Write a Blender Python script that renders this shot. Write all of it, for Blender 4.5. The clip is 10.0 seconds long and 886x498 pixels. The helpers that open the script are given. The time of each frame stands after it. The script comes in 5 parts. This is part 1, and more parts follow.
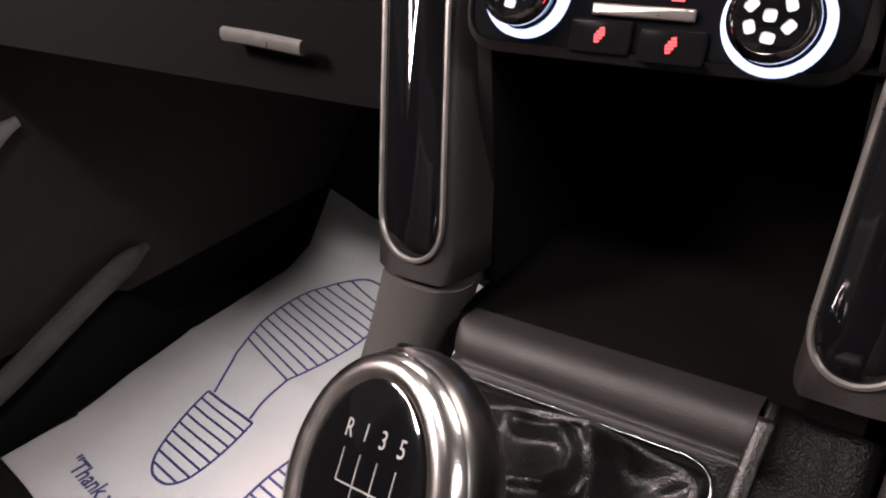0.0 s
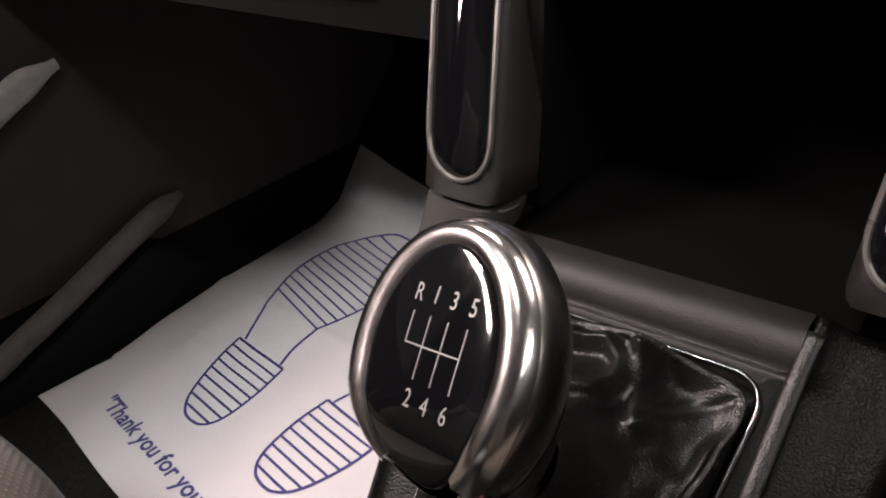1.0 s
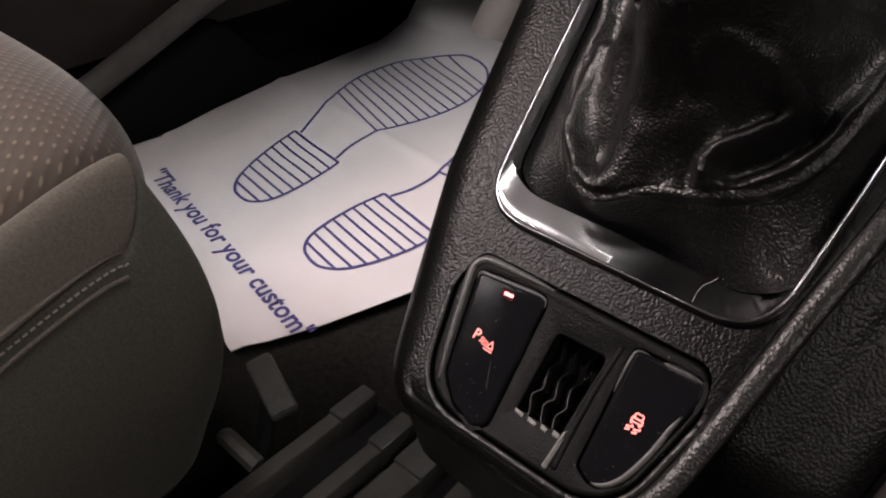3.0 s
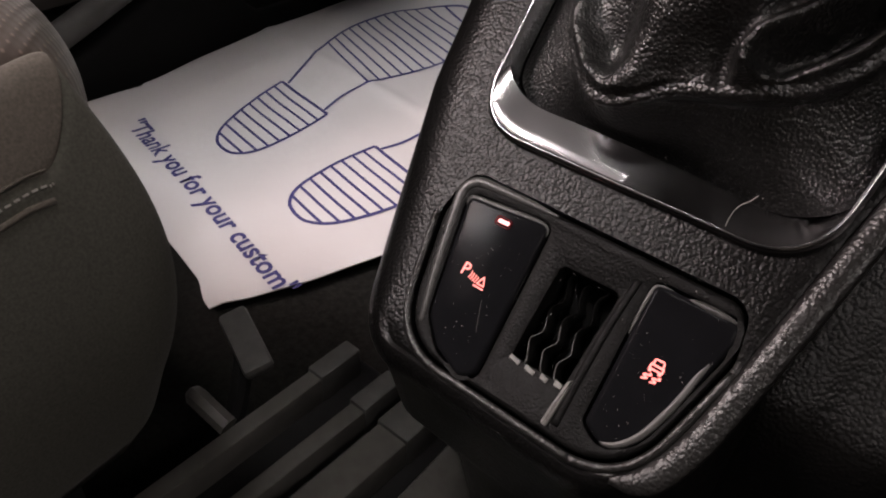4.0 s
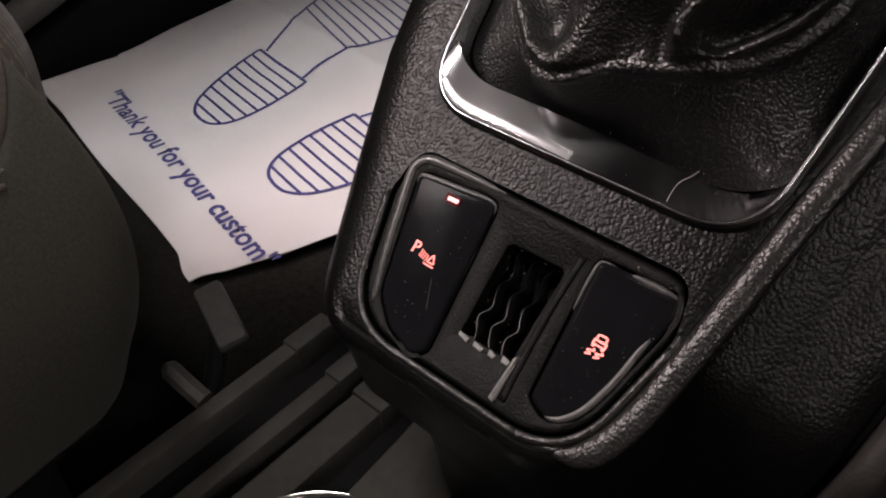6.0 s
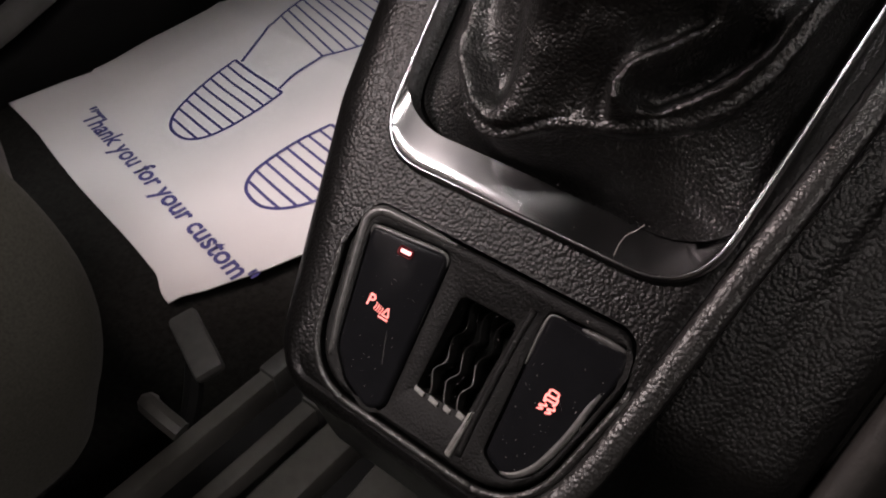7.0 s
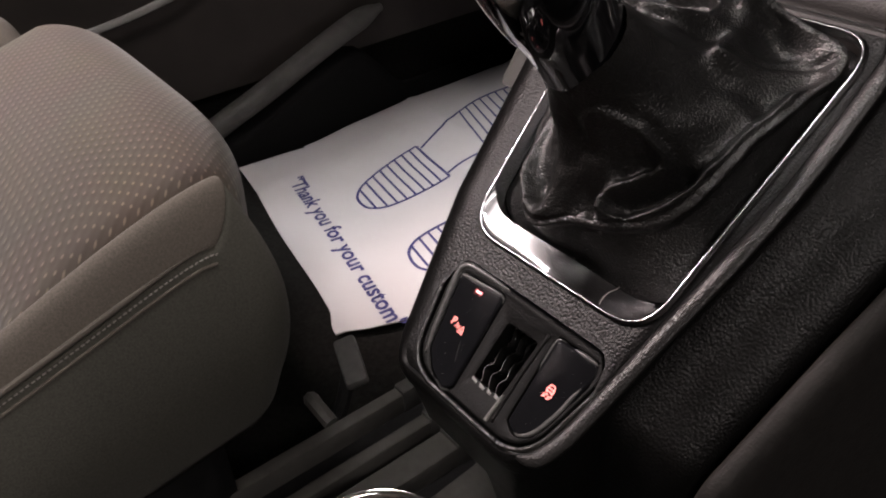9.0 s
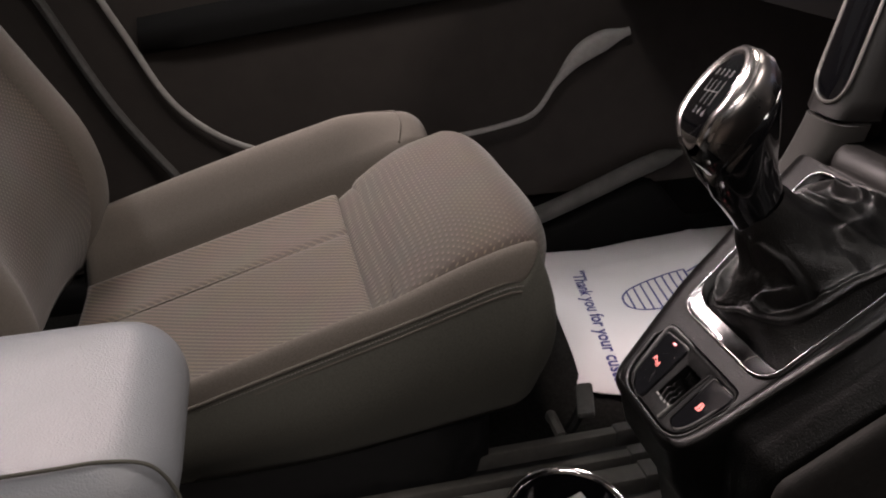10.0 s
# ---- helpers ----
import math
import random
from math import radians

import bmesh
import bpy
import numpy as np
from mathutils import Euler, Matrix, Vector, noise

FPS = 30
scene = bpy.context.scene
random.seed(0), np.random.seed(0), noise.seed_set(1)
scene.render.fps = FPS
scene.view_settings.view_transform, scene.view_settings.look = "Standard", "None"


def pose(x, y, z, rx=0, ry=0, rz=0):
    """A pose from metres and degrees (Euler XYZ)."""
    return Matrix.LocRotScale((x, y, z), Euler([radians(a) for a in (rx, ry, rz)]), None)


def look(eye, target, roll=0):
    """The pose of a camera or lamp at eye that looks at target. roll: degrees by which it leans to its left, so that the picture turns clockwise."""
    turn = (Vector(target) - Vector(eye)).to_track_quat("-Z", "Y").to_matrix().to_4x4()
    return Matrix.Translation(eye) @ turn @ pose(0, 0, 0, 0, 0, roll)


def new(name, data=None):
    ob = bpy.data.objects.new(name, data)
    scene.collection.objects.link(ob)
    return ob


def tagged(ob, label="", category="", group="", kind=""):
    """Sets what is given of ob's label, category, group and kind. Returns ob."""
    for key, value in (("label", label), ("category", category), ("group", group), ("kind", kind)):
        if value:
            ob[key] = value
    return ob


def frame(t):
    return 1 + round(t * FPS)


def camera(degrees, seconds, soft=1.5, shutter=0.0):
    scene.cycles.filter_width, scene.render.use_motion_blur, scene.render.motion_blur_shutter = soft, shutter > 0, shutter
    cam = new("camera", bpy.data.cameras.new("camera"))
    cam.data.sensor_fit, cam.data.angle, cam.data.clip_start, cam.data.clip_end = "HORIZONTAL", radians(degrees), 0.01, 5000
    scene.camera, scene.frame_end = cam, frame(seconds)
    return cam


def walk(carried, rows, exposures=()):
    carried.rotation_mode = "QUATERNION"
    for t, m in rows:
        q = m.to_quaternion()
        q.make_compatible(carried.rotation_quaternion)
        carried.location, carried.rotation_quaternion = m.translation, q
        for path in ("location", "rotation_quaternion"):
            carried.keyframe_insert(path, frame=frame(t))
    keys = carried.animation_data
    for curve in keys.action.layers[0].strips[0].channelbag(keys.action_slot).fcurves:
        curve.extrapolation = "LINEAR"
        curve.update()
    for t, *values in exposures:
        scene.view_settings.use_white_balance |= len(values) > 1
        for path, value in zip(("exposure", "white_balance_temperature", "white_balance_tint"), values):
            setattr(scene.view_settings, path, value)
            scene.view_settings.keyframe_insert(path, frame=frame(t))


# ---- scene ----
cam = camera(58.8, 10.0, 2.0)
PATH = [
    (0, (0.132, 0.086, 0.638), (-0.883, 1.531, -0.301), -3.1),
    (0.5, (0.127, 0.069, 0.617), (-0.909, 1.47, -0.366), -2.5),
    (1, (0.129, 0.067, 0.617), (-0.913, 1.452, -0.381), -2.8),
    (1.5, (0.133, 0.071, 0.608), (-0.923, 1.434, -0.404), -3.7),
    (2, (0.131, 0.07, 0.601), (-0.933, 1.417, -0.425), -3.8),
    (2.2, (0.129, 0.067, 0.584), (-0.941, 1.396, -0.458), -2.6),
    (2.5, (0.13, 0.042, 0.535), (-0.935, 1.338, -0.555), -1.6),
    (2.7, (0.129, 0.034, 0.504), (-0.93, 1.28, -0.647), -0.3),
    (3, (0.113, 0.033, 0.475), (-0.932, 1.262, -0.708), 1.4),
    (4.3, (0.1, 0.059, 0.436), (-0.902, 1.249, -0.82), 1.9),
    (4.5, (0.104, 0.056, 0.445), (-0.893, 1.244, -0.819), 2.0),
    (5, (0.107, 0.062, 0.443), (-0.873, 1.238, -0.844), 1.7),
    (6.3, (0.109, 0.068, 0.442), (-0.839, 1.232, -0.879), 0.8),
    (6.5, (0.109, 0.073, 0.449), (-0.833, 1.238, -0.876), 0.1),
    (7, (0.11, 0.082, 0.456), (-0.823, 1.245, -0.878), -0.2),
    (7.5, (0.12, 0.086, 0.465), (-0.815, 1.244, -0.871), -0.4),
    (8, (0.127, 0.085, 0.476), (-0.817, 1.232, -0.863), -0.8),
    (8.5, (0.144, 0.077, 0.486), (-0.888, 1.145, -0.853), -3.0),
    (8.8, (0.183, 0.051, 0.514), (-0.98, 1.007, -0.802), -5.1),
    (9, (0.216, 0.032, 0.529), (-1.11, 0.979, -0.632), -3.8),
    (9.5, (0.319, -0.009, 0.579), (-1.244, 0.735, -0.422), -3.9),
    (10, (0.431, -0.066, 0.625), (-1.314, 0.337, -0.264), -1.1),
]
walk(cam, [(t, look(eye, target, roll)) for t, eye, target, roll in PATH],
     exposures=((0, 0.56), (0.5, 0.38), (2.0, 0.30), (2.5, 0.20), (3.0, 0.15), (7.5, 0.10), (8.5, 0.18), (9.0, 0.42), (9.5, 0.38), (10, 0.28)))

# ---- world and lights ----
world = bpy.data.worlds.new("showroom_dusk")
scene.world = world
world.use_nodes = True
bg = world.node_tree.nodes["Background"]
bg.inputs[0].default_value = (0.85, 0.80, 0.78, 1)
bg.inputs[1].default_value = 0.052


def area_lamp(name, eye, target, sx, sy, watts, colour):
    data = bpy.data.lights.new(name, "AREA")
    data.shape, data.size, data.size_y = "RECTANGLE", sx, sy
    data.energy, data.color = watts, colour
    ob = new(name, data)
    ob.matrix_world = look(eye, target)
    return ob


# courtesy lamp in the roof, and strip lights of the hall: beyond the windscreen, over the passenger door and beside the driver door
area_lamp("courtesy_light", (-0.10, 0.02, 1.170), (-0.15, 0.25, 0.0), 0.14, 0.10, 2.5, (1.0, 0.92, 0.89))
area_lamp("hall_strip_light", (-1.20, 1.60, 2.72), (-1.20, 0.0, 0.35), 1.2, 0.40, 19.0, (1.0, 0.84, 0.77))
area_lamp("hall_strip_light", (1.20, 1.60, 2.72), (0.70, 0.0, 0.3), 1.2, 0.40, 28.0, (1.0, 0.86, 0.80))
area_lamp("hall_strip_light", (-1.16, -0.68, 1.56), (-0.30, -0.55, 0.1), 0.8, 0.12, 40.0, (1.0, 0.79, 0.765))
area_lamp("hall_strip_light", (-0.93, -0.75, 1.70), (-0.40, -0.20, 0.1), 0.6, 0.12, 36.0, (1.0, 0.96, 0.97))
area_lamp("hall_strip_light", (1.30, -0.45, 1.62), (0.06, 0.20, 0.3), 1.2, 0.20, 10.0, (1.0, 0.90, 0.86))
scene.view_settings.exposure = 0.0


# ---- materials ----
def material(name, colour, rough=0.5, metal=0.0, grain=0.0, grain_scale=600.0, vary=0.0, vary_scale=30.0,
             rough_vary=0.0, kind="noise", coat=0.0, sheen=0.0, fine=0.0, fine_scale=2500.0, emit=None, strength=0.0, spec=0.5):
    m = bpy.data.materials.new(name)
    m.use_nodes = True
    nt = m.node_tree
    n, l = nt.nodes, nt.links
    p = n["Principled BSDF"]
    p.inputs["Base Color"].default_value = (*colour, 1)
    p.inputs["Roughness"].default_value = rough
    p.inputs["Metallic"].default_value = metal
    p.inputs["Coat Weight"].default_value = coat
    p.inputs["Coat Roughness"].default_value = 0.04
    p.inputs["Sheen Weight"].default_value = sheen
    p.inputs["Specular IOR Level"].default_value = spec
    tc = n.new("ShaderNodeTexCoord")
    if vary or rough_vary:
        t = n.new("ShaderNodeTexNoise")
        t.inputs["Scale"].default_value, t.inputs["Detail"].default_value = vary_scale, 6
        l.new(tc.outputs["Object"], t.inputs["Vector"])
        if vary:
            r = n.new("ShaderNodeValToRGB")
            a, b = 1 - vary, 1 + vary
            r.color_ramp.elements[0].position, r.color_ramp.elements[1].position = 0.3, 0.7
            r.color_ramp.elements[0].color = (*[min(1, c * a) for c in colour], 1)
            r.color_ramp.elements[1].color = (*[min(1, c * b) for c in colour], 1)
            l.new(t.outputs["Fac"], r.inputs["Fac"])
            l.new(r.outputs["Color"], p.inputs["Base Color"])
        if rough_vary:
            mr = n.new("ShaderNodeMapRange")
            mr.inputs["To Min"].default_value, mr.inputs["To Max"].default_value = max(0, rough - rough_vary), min(1, rough + rough_vary)
            mr.inputs["From Min"].default_value, mr.inputs["From Max"].default_value = 0.3, 0.7
            l.new(t.outputs["Fac"], mr.inputs["Value"])
            l.new(mr.outputs["Result"], p.inputs["Roughness"])
    last = None
    for amount, scale, how in ((grain, grain_scale, kind), (fine, fine_scale, "noise")):
        if not amount:
            continue
        if how == "cell":
            t = n.new("ShaderNodeTexVoronoi")
            t.feature = "SMOOTH_F1"
            t.inputs["Smoothness"].default_value = 0.35
            t.inputs["Scale"].default_value = scale
            out = t.outputs["Distance"]
            wob = n.new("ShaderNodeTexNoise")
            wob.inputs["Scale"].default_value = scale * 0.6
            mix = n.new("ShaderNodeVectorMath")
            mix.operation = "MULTIPLY_ADD"
            mix.inputs[1].default_value = (0.0009, 0.0009, 0.0009)
            l.new(tc.outputs["Object"], wob.inputs["Vector"])
            l.new(wob.outputs["Color"], mix.inputs[0])
            l.new(tc.outputs["Object"], mix.inputs[2])
            l.new(mix.outputs[0], t.inputs["Vector"])
        else:
            t = n.new("ShaderNodeTexNoise")
            t.inputs["Scale"].default_value, t.inputs["Detail"].default_value = scale, 4
            out = t.outputs["Fac"]
            l.new(tc.outputs["Object"], t.inputs["Vector"])
        bp = n.new("ShaderNodeBump")
        bp.inputs["Strength"].default_value = amount
        bp.inputs["Distance"].default_value = 0.0006
        bp.invert = how == "cell"
        l.new(out, bp.inputs["Height"])
        if last:
            l.new(last.outputs["Normal"], bp.inputs["Normal"])
        last = bp
    if last:
        l.new(last.outputs["Normal"], p.inputs["Normal"])
    if emit:
        p.inputs["Emission Color"].default_value = (*emit, 1)
        p.inputs["Emission Strength"].default_value = strength
    return m


def weave(name, dark, light, pitch, cover, rough=0.85, bump=0.5, ratio=1.0, twill=0.0):
    """Woven cloth with regular light flecks."""
    m = material(name, dark, rough, sheen=0.15)
    nt = m.node_tree
    n, l = nt.nodes, nt.links
    p = n["Principled BSDF"]
    tc = n.new("ShaderNodeTexCoord")
    sep = n.new("ShaderNodeSeparateXYZ")
    l.new(tc.outputs["Object"], sep.inputs[0])

    def op(kind, a, b=None):
        q = n.new("ShaderNodeMath")
        q.operation = kind
        for k, v in enumerate((a, b)):
            if v is None:
                continue
            if isinstance(v, (int, float)):
                q.inputs[k].default_value = v
            else:
                l.new(v, q.inputs[k])
        return q.outputs[0]
    w = 2 * math.pi / pitch
    depth = op("ADD", sep.outputs["Y"], op("MULTIPLY", sep.outputs["Z"], -0.6))
    sx = op("SINE", op("MULTIPLY", sep.outputs["X"], w))
    sy = op("SINE", op("MULTIPLY", depth, w * ratio))
    dots = op("MULTIPLY", sx, sy)
    if twill:
        # slanting ribs over the flecks
        slant = op("SINE", op("MULTIPLY", op("SUBTRACT", sep.outputs["X"], depth), w * 1.15))
        dots = op("ADD", op("MULTIPLY", slant, twill), op("MULTIPLY", dots, 1 - twill))
    big = n.new("ShaderNodeTexNoise")
    big.inputs["Scale"].default_value, big.inputs["Detail"].default_value = 25, 5
    l.new(tc.outputs["Object"], big.inputs["Vector"])
    fac = n.new("ShaderNodeMapRange")
    fac.inputs["From Min"].default_value, fac.inputs["From Max"].default_value = cover, cover + 0.35
    l.new(dots, fac.inputs["Value"])
    mx = n.new("ShaderNodeMix")
    mx.data_type = "RGBA"
    mx.inputs[6].default_value, mx.inputs[7].default_value = (*dark, 1), (*light, 1)
    l.new(fac.outputs["Result"], mx.inputs[0])
    hv = n.new("ShaderNodeMix")
    hv.data_type, hv.blend_type = "RGBA", "MULTIPLY"
    hv.inputs[0].default_value = 0.35
    l.new(mx.outputs[2], hv.inputs[6])
    l.new(big.outputs["Color"], hv.inputs[7])
    l.new(hv.outputs[2], p.inputs["Base Color"])
    bp = n.new("ShaderNodeBump")
    bp.inputs["Strength"].default_value, bp.inputs["Distance"].default_value = bump, 0.0008
    l.new(dots, bp.inputs["Height"])
    l.new(bp.outputs["Normal"], p.inputs["Normal"])
    return m


GRAINED = material("grained_black_vinyl", (0.0034, 0.0033, 0.0032), 0.36, grain=0.36, grain_scale=880, kind="cell", rough_vary=0.05, vary=0.15, fine=0.06, fine_scale=1500, spec=0.19)
GAITER = material("black_gaiter_leather", (0.0028, 0.0027, 0.0025), 0.41, grain=0.62, grain_scale=1050, kind="cell", rough_vary=0.08, vary_scale=60, fine=0.08, fine_scale=1500, spec=0.95)
# Paler, shinier copy of the console vinyl for edges that catch light.
LITVINYL = material("highlit_black_vinyl", (0.010, 0.0096, 0.0092), 0.36, grain=0.34, grain_scale=880, kind="cell", rough_vary=0.05, vary=0.2, spec=0.48)
PLASTIC = material("matt_black_plastic", (0.010, 0.010, 0.0105), 0.5, grain=0.25, grain_scale=1500, rough_vary=0.12, vary_scale=80, vary=0.2)
SWITCH = material("dusty_switch_plastic", (0.007, 0.007, 0.008), 0.14, rough_vary=0.03, vary_scale=150, vary=0.1, fine=0.05, spec=0.022)
PANELBLACK = material("dusty_panel_plastic", (0.0045, 0.0044, 0.0043), 0.50, grain=0.6, grain_scale=1300, rough_vary=0.12, vary_scale=260, vary=0.35, spec=0.15)
PALEWORN = material("pale_broken_plastic", (0.17, 0.165, 0.155), 0.5, rough_vary=0.12, vary_scale=500, vary=0.35)
RUBBER = material("black_rubber", (0.006, 0.006, 0.006), 0.9, grain=0.2, grain_scale=900, spec=0.15)
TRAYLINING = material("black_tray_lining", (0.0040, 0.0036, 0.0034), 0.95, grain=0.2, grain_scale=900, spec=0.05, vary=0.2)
GREYPLASTIC = material("grey_plastic", (0.072, 0.070, 0.067), 0.6, grain=0.2, grain_scale=1500, vary=0.15, vary_scale=120)
GREYTRIM = material("grey_trim_paint", (0.32, 0.31, 0.295), 0.42, rough_vary=0.08, vary_scale=90, vary=0.1)
DASH = material("grey_black_dash_skin", (0.021, 0.019, 0.018), 0.5, grain=0.22, grain_scale=1300, kind="cell", rough_vary=0.08, vary=0.1)
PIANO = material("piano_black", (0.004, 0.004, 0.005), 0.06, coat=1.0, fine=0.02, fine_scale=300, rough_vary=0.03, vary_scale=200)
CHROME = material("chrome", (0.78, 0.76, 0.75), 0.10, metal=1.0, rough_vary=0.06, vary_scale=220)
KNOBCHROME = material("worn_chrome", (0.80, 0.78, 0.77), 0.20, metal=1.0, rough_vary=0.03, vary_scale=120)
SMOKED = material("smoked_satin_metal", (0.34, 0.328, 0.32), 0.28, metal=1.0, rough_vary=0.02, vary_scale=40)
DUSTYCHROME = material("dusty_chrome", (0.36, 0.357, 0.364), 0.20, metal=1.0, rough_vary=0.02, vary_scale=60)
SATIN = material("satin_silver_paint", (0.30, 0.285, 0.27), 0.35, metal=0.7, rough_vary=0.08, vary_scale=120)
CARPET = material("black_carpet", (0.013, 0.0125, 0.0115), 0.95, grain=1.0, grain_scale=900, vary=0.4, vary_scale=250, spec=0.1)
DOORCARD = material("dark_door_card", (0.034, 0.029, 0.026), 0.75, spec=0.3, grain=0.5, grain_scale=900, kind="cell", vary=0.1)
CLOTH = material("grey_seat_cloth", (0.090, 0.079, 0.067), 0.9, grain=0.45, grain_scale=1000, vary=0.2, vary_scale=900, spec=0.15, sheen=0.1)
MESH = weave("dotted_mesh_cloth", (0.048, 0.0360, 0.0255), (0.140, 0.111, 0.082), 0.0076, 0.62, bump=0.19, ratio=1.15)
RIBBED = weave("ribbed_mesh_cloth", (0.042, 0.0310, 0.0220), (0.110, 0.084, 0.060), 0.0080, 0.05, bump=0.25, twill=0.75)
SIDECLOTH = material("dark_side_cloth", (0.066, 0.065, 0.055), 0.9, grain=0.45, grain_scale=1000, vary=0.2, vary_scale=900, spec=0.15, sheen=0.05)
THREAD = material("pale_thread", (0.24, 0.225, 0.205), 0.7, grain=0.4, grain_scale=3000)
VINYL = material("grey_armrest_vinyl", (0.155, 0.165, 0.177), 0.42, grain=0.35, grain_scale=900, kind="cell", rough_vary=0.05)
PAPER = material("white_paper", (0.63, 0.605, 0.605), 0.75, grain=0.2, grain_scale=300, vary=0.03, vary_scale=12, fine=0.1)
INK = material("blue_print_ink", (0.055, 0.05, 0.17), 0.7, vary=0.3, vary_scale=400)
RAIL = material("dull_alloy_rail", (0.105, 0.101, 0.093), 0.5, metal=0.2, rough_vary=0.1, vary_scale=140, vary=0.15)
CLADDING = material("brown_black_cladding", (0.018, 0.0162, 0.0150), 0.7, spec=0.3, grain=0.6, grain_scale=800, vary=0.25, vary_scale=200)
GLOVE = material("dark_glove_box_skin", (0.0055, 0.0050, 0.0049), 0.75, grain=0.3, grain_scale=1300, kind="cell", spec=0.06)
SILL = material("highlit_sill_plastic", (0.080, 0.077, 0.073), 0.7, grain=0.3, grain_scale=900, vary=0.2, vary_scale=40)
WING = material("lit_grey_wing", (0.075, 0.071, 0.067), 0.45, grain=0.2, grain_scale=1300, kind="cell", rough_vary=0.06)
# Grey of the painted switch highlights; rib crests and the scratch share it.
GLINTWEAR = material("glint_and_wear_grey", (0.050, 0.049, 0.047), 0.38, rough_vary=0.12, vary_scale=500, vary=0.35)
WHITE = material("pale_print", (0.30, 0.30, 0.295), 0.4)
BRIGHTPRINT = material("white_lit_print", (0.7, 0.7, 0.7), 0.5, emit=(0.8, 0.85, 1.0), strength=0.28)
RED = material("red_backlight", (0.2, 0.01, 0.01), 0.5, emit=(1.0, 0.06, 0.07), strength=2.2)
REDPALE = material("pink_white_backlight", (0.3, 0.1, 0.1), 0.5, emit=(1.0, 0.24, 0.21), strength=2.2)
REDHOT = material("hot_red_diode", (0.3, 0.1, 0.1), 0.5, emit=(1.0, 0.42, 0.42), strength=2.4)
REDGLOW = material("dim_red_glow", (0.05, 0.004, 0.004), 0.3, emit=(1.0, 0.03, 0.05), strength=0.10)
HALO = material("cool_white_halo", (0.3, 0.3, 0.4), 0.5, emit=(0.56, 0.64, 1.0), strength=1.15)
HEADLINER = material("pale_headliner", (0.5, 0.48, 0.46), 0.9, grain=0.3, grain_scale=800)
LENS = material("lamp_lens", (0.9, 0.9, 0.88), 0.4, emit=(1.0, 0.9, 0.84), strength=3.0)
DUST = material("grey_dust_specks", (0.42, 0.40, 0.38), 0.9)


# ---- mesh helpers ----
def link_mesh(name, bm, mat, smooth=40):
    me = bpy.data.meshes.new(name)
    bmesh.ops.recalc_face_normals(bm, faces=bm.faces)
    for f in bm.faces:
        f.smooth = True
    bm.to_mesh(me)
    bm.free()
    me.set_sharp_from_angle(angle=radians(smooth))
    me.materials.append(mat)
    return new(name, me)


def part(name, bm, mat, parent, label="", smooth=40):
    ob = link_mesh(name, bm, mat, smooth)
    ob.parent = parent
    return tagged(ob, label) if label else ob


def thing(name, label, category, m=None, group="", kind=""):
    ob = new(name)
    if m is not None:
        ob.matrix_world = m
    return tagged(ob, label, category, group, kind)


def solo(name, bm, mat, label, category, kind="", group="", smooth=40):
    return tagged(link_mesh(name, bm, mat, smooth), label, category, group, kind)


def loft(rings, closed=True, cap=True, bm=None):
    """A skin over rings with equal counts of points."""
    bm = bm or bmesh.new()
    vs = [[bm.verts.new(p) for p in r] for r in rings]
    n = len(rings[0])
    for a, b in zip(vs, vs[1:]):
        for k in range(n if closed else n - 1):
            j = (k + 1) % n
            bm.faces.new((a[k], a[j], b[j], b[k]))
    if cap and closed:
        bm.faces.new(vs[0][::-1])
        bm.faces.new(vs[-1])
    return bm


def rounded(pts, radii, seg=6):
    """A polygon with rounded corners."""
    out = []
    n = len(pts)
    for i in range(n):
        p, a, b = Vector(pts[i]), Vector(pts[i - 1]), Vector(pts[(i + 1) % n])
        r = radii[i] if isinstance(radii, (list, tuple)) else radii
        u, v = (a - p).normalized(), (b - p).normalized()
        half = u.angle(v) / 2
        d = min(r / math.tan(half), (a - p).length * 0.48, (b - p).length * 0.48)
        s, e = p + u * d, p + v * d
        for k in range(seg + 1):
            t = k / seg
            out.append(tuple((1 - t) ** 2 * s + 2 * t * (1 - t) * p + t * t * e))
    return out


def inset(loop, d):
    """A 2D loop (counter-clockwise) moved inwards by d."""
    out = []
    n = len(loop)
    for i in range(n):
        a, p, b = Vector(loop[i - 1]), Vector(loop[i]), Vector(loop[(i + 1) % n])
        t = (b - a)
        t = t.normalized() if t.length > 1e-9 else Vector((1, 0))
        out.append(tuple(p + Vector((-t.y, t.x)) * d))
    return out


def lift(loop, w):
    return [(x, y, w) for x, y in loop]


def pad(loop, w0, w1, soft, steps=3):
    """A cushion-edged plate over a 2D loop, from w0 up to w1."""
    rings = [lift(loop, w0)]
    for k in range(steps + 1):
        a = k / steps * math.pi / 2
        rings.append(lift(inset(loop, soft * (1 - math.cos(a))), w1 - soft + soft * math.sin(a)))
    return loft(rings)


def frame_plate(outer, inner, w_out, w_in, thick):
    """A ring-shaped plate between two loops of equal counts."""
    rings = [lift(outer, w_out - thick), lift(outer, w_out), lift(inner, w_in), lift(inner, w_in - thick)]
    bm = loft(rings + [rings[0]], cap=False)
    bmesh.ops.remove_doubles(bm, verts=bm.verts, dist=1e-7)
    return bm


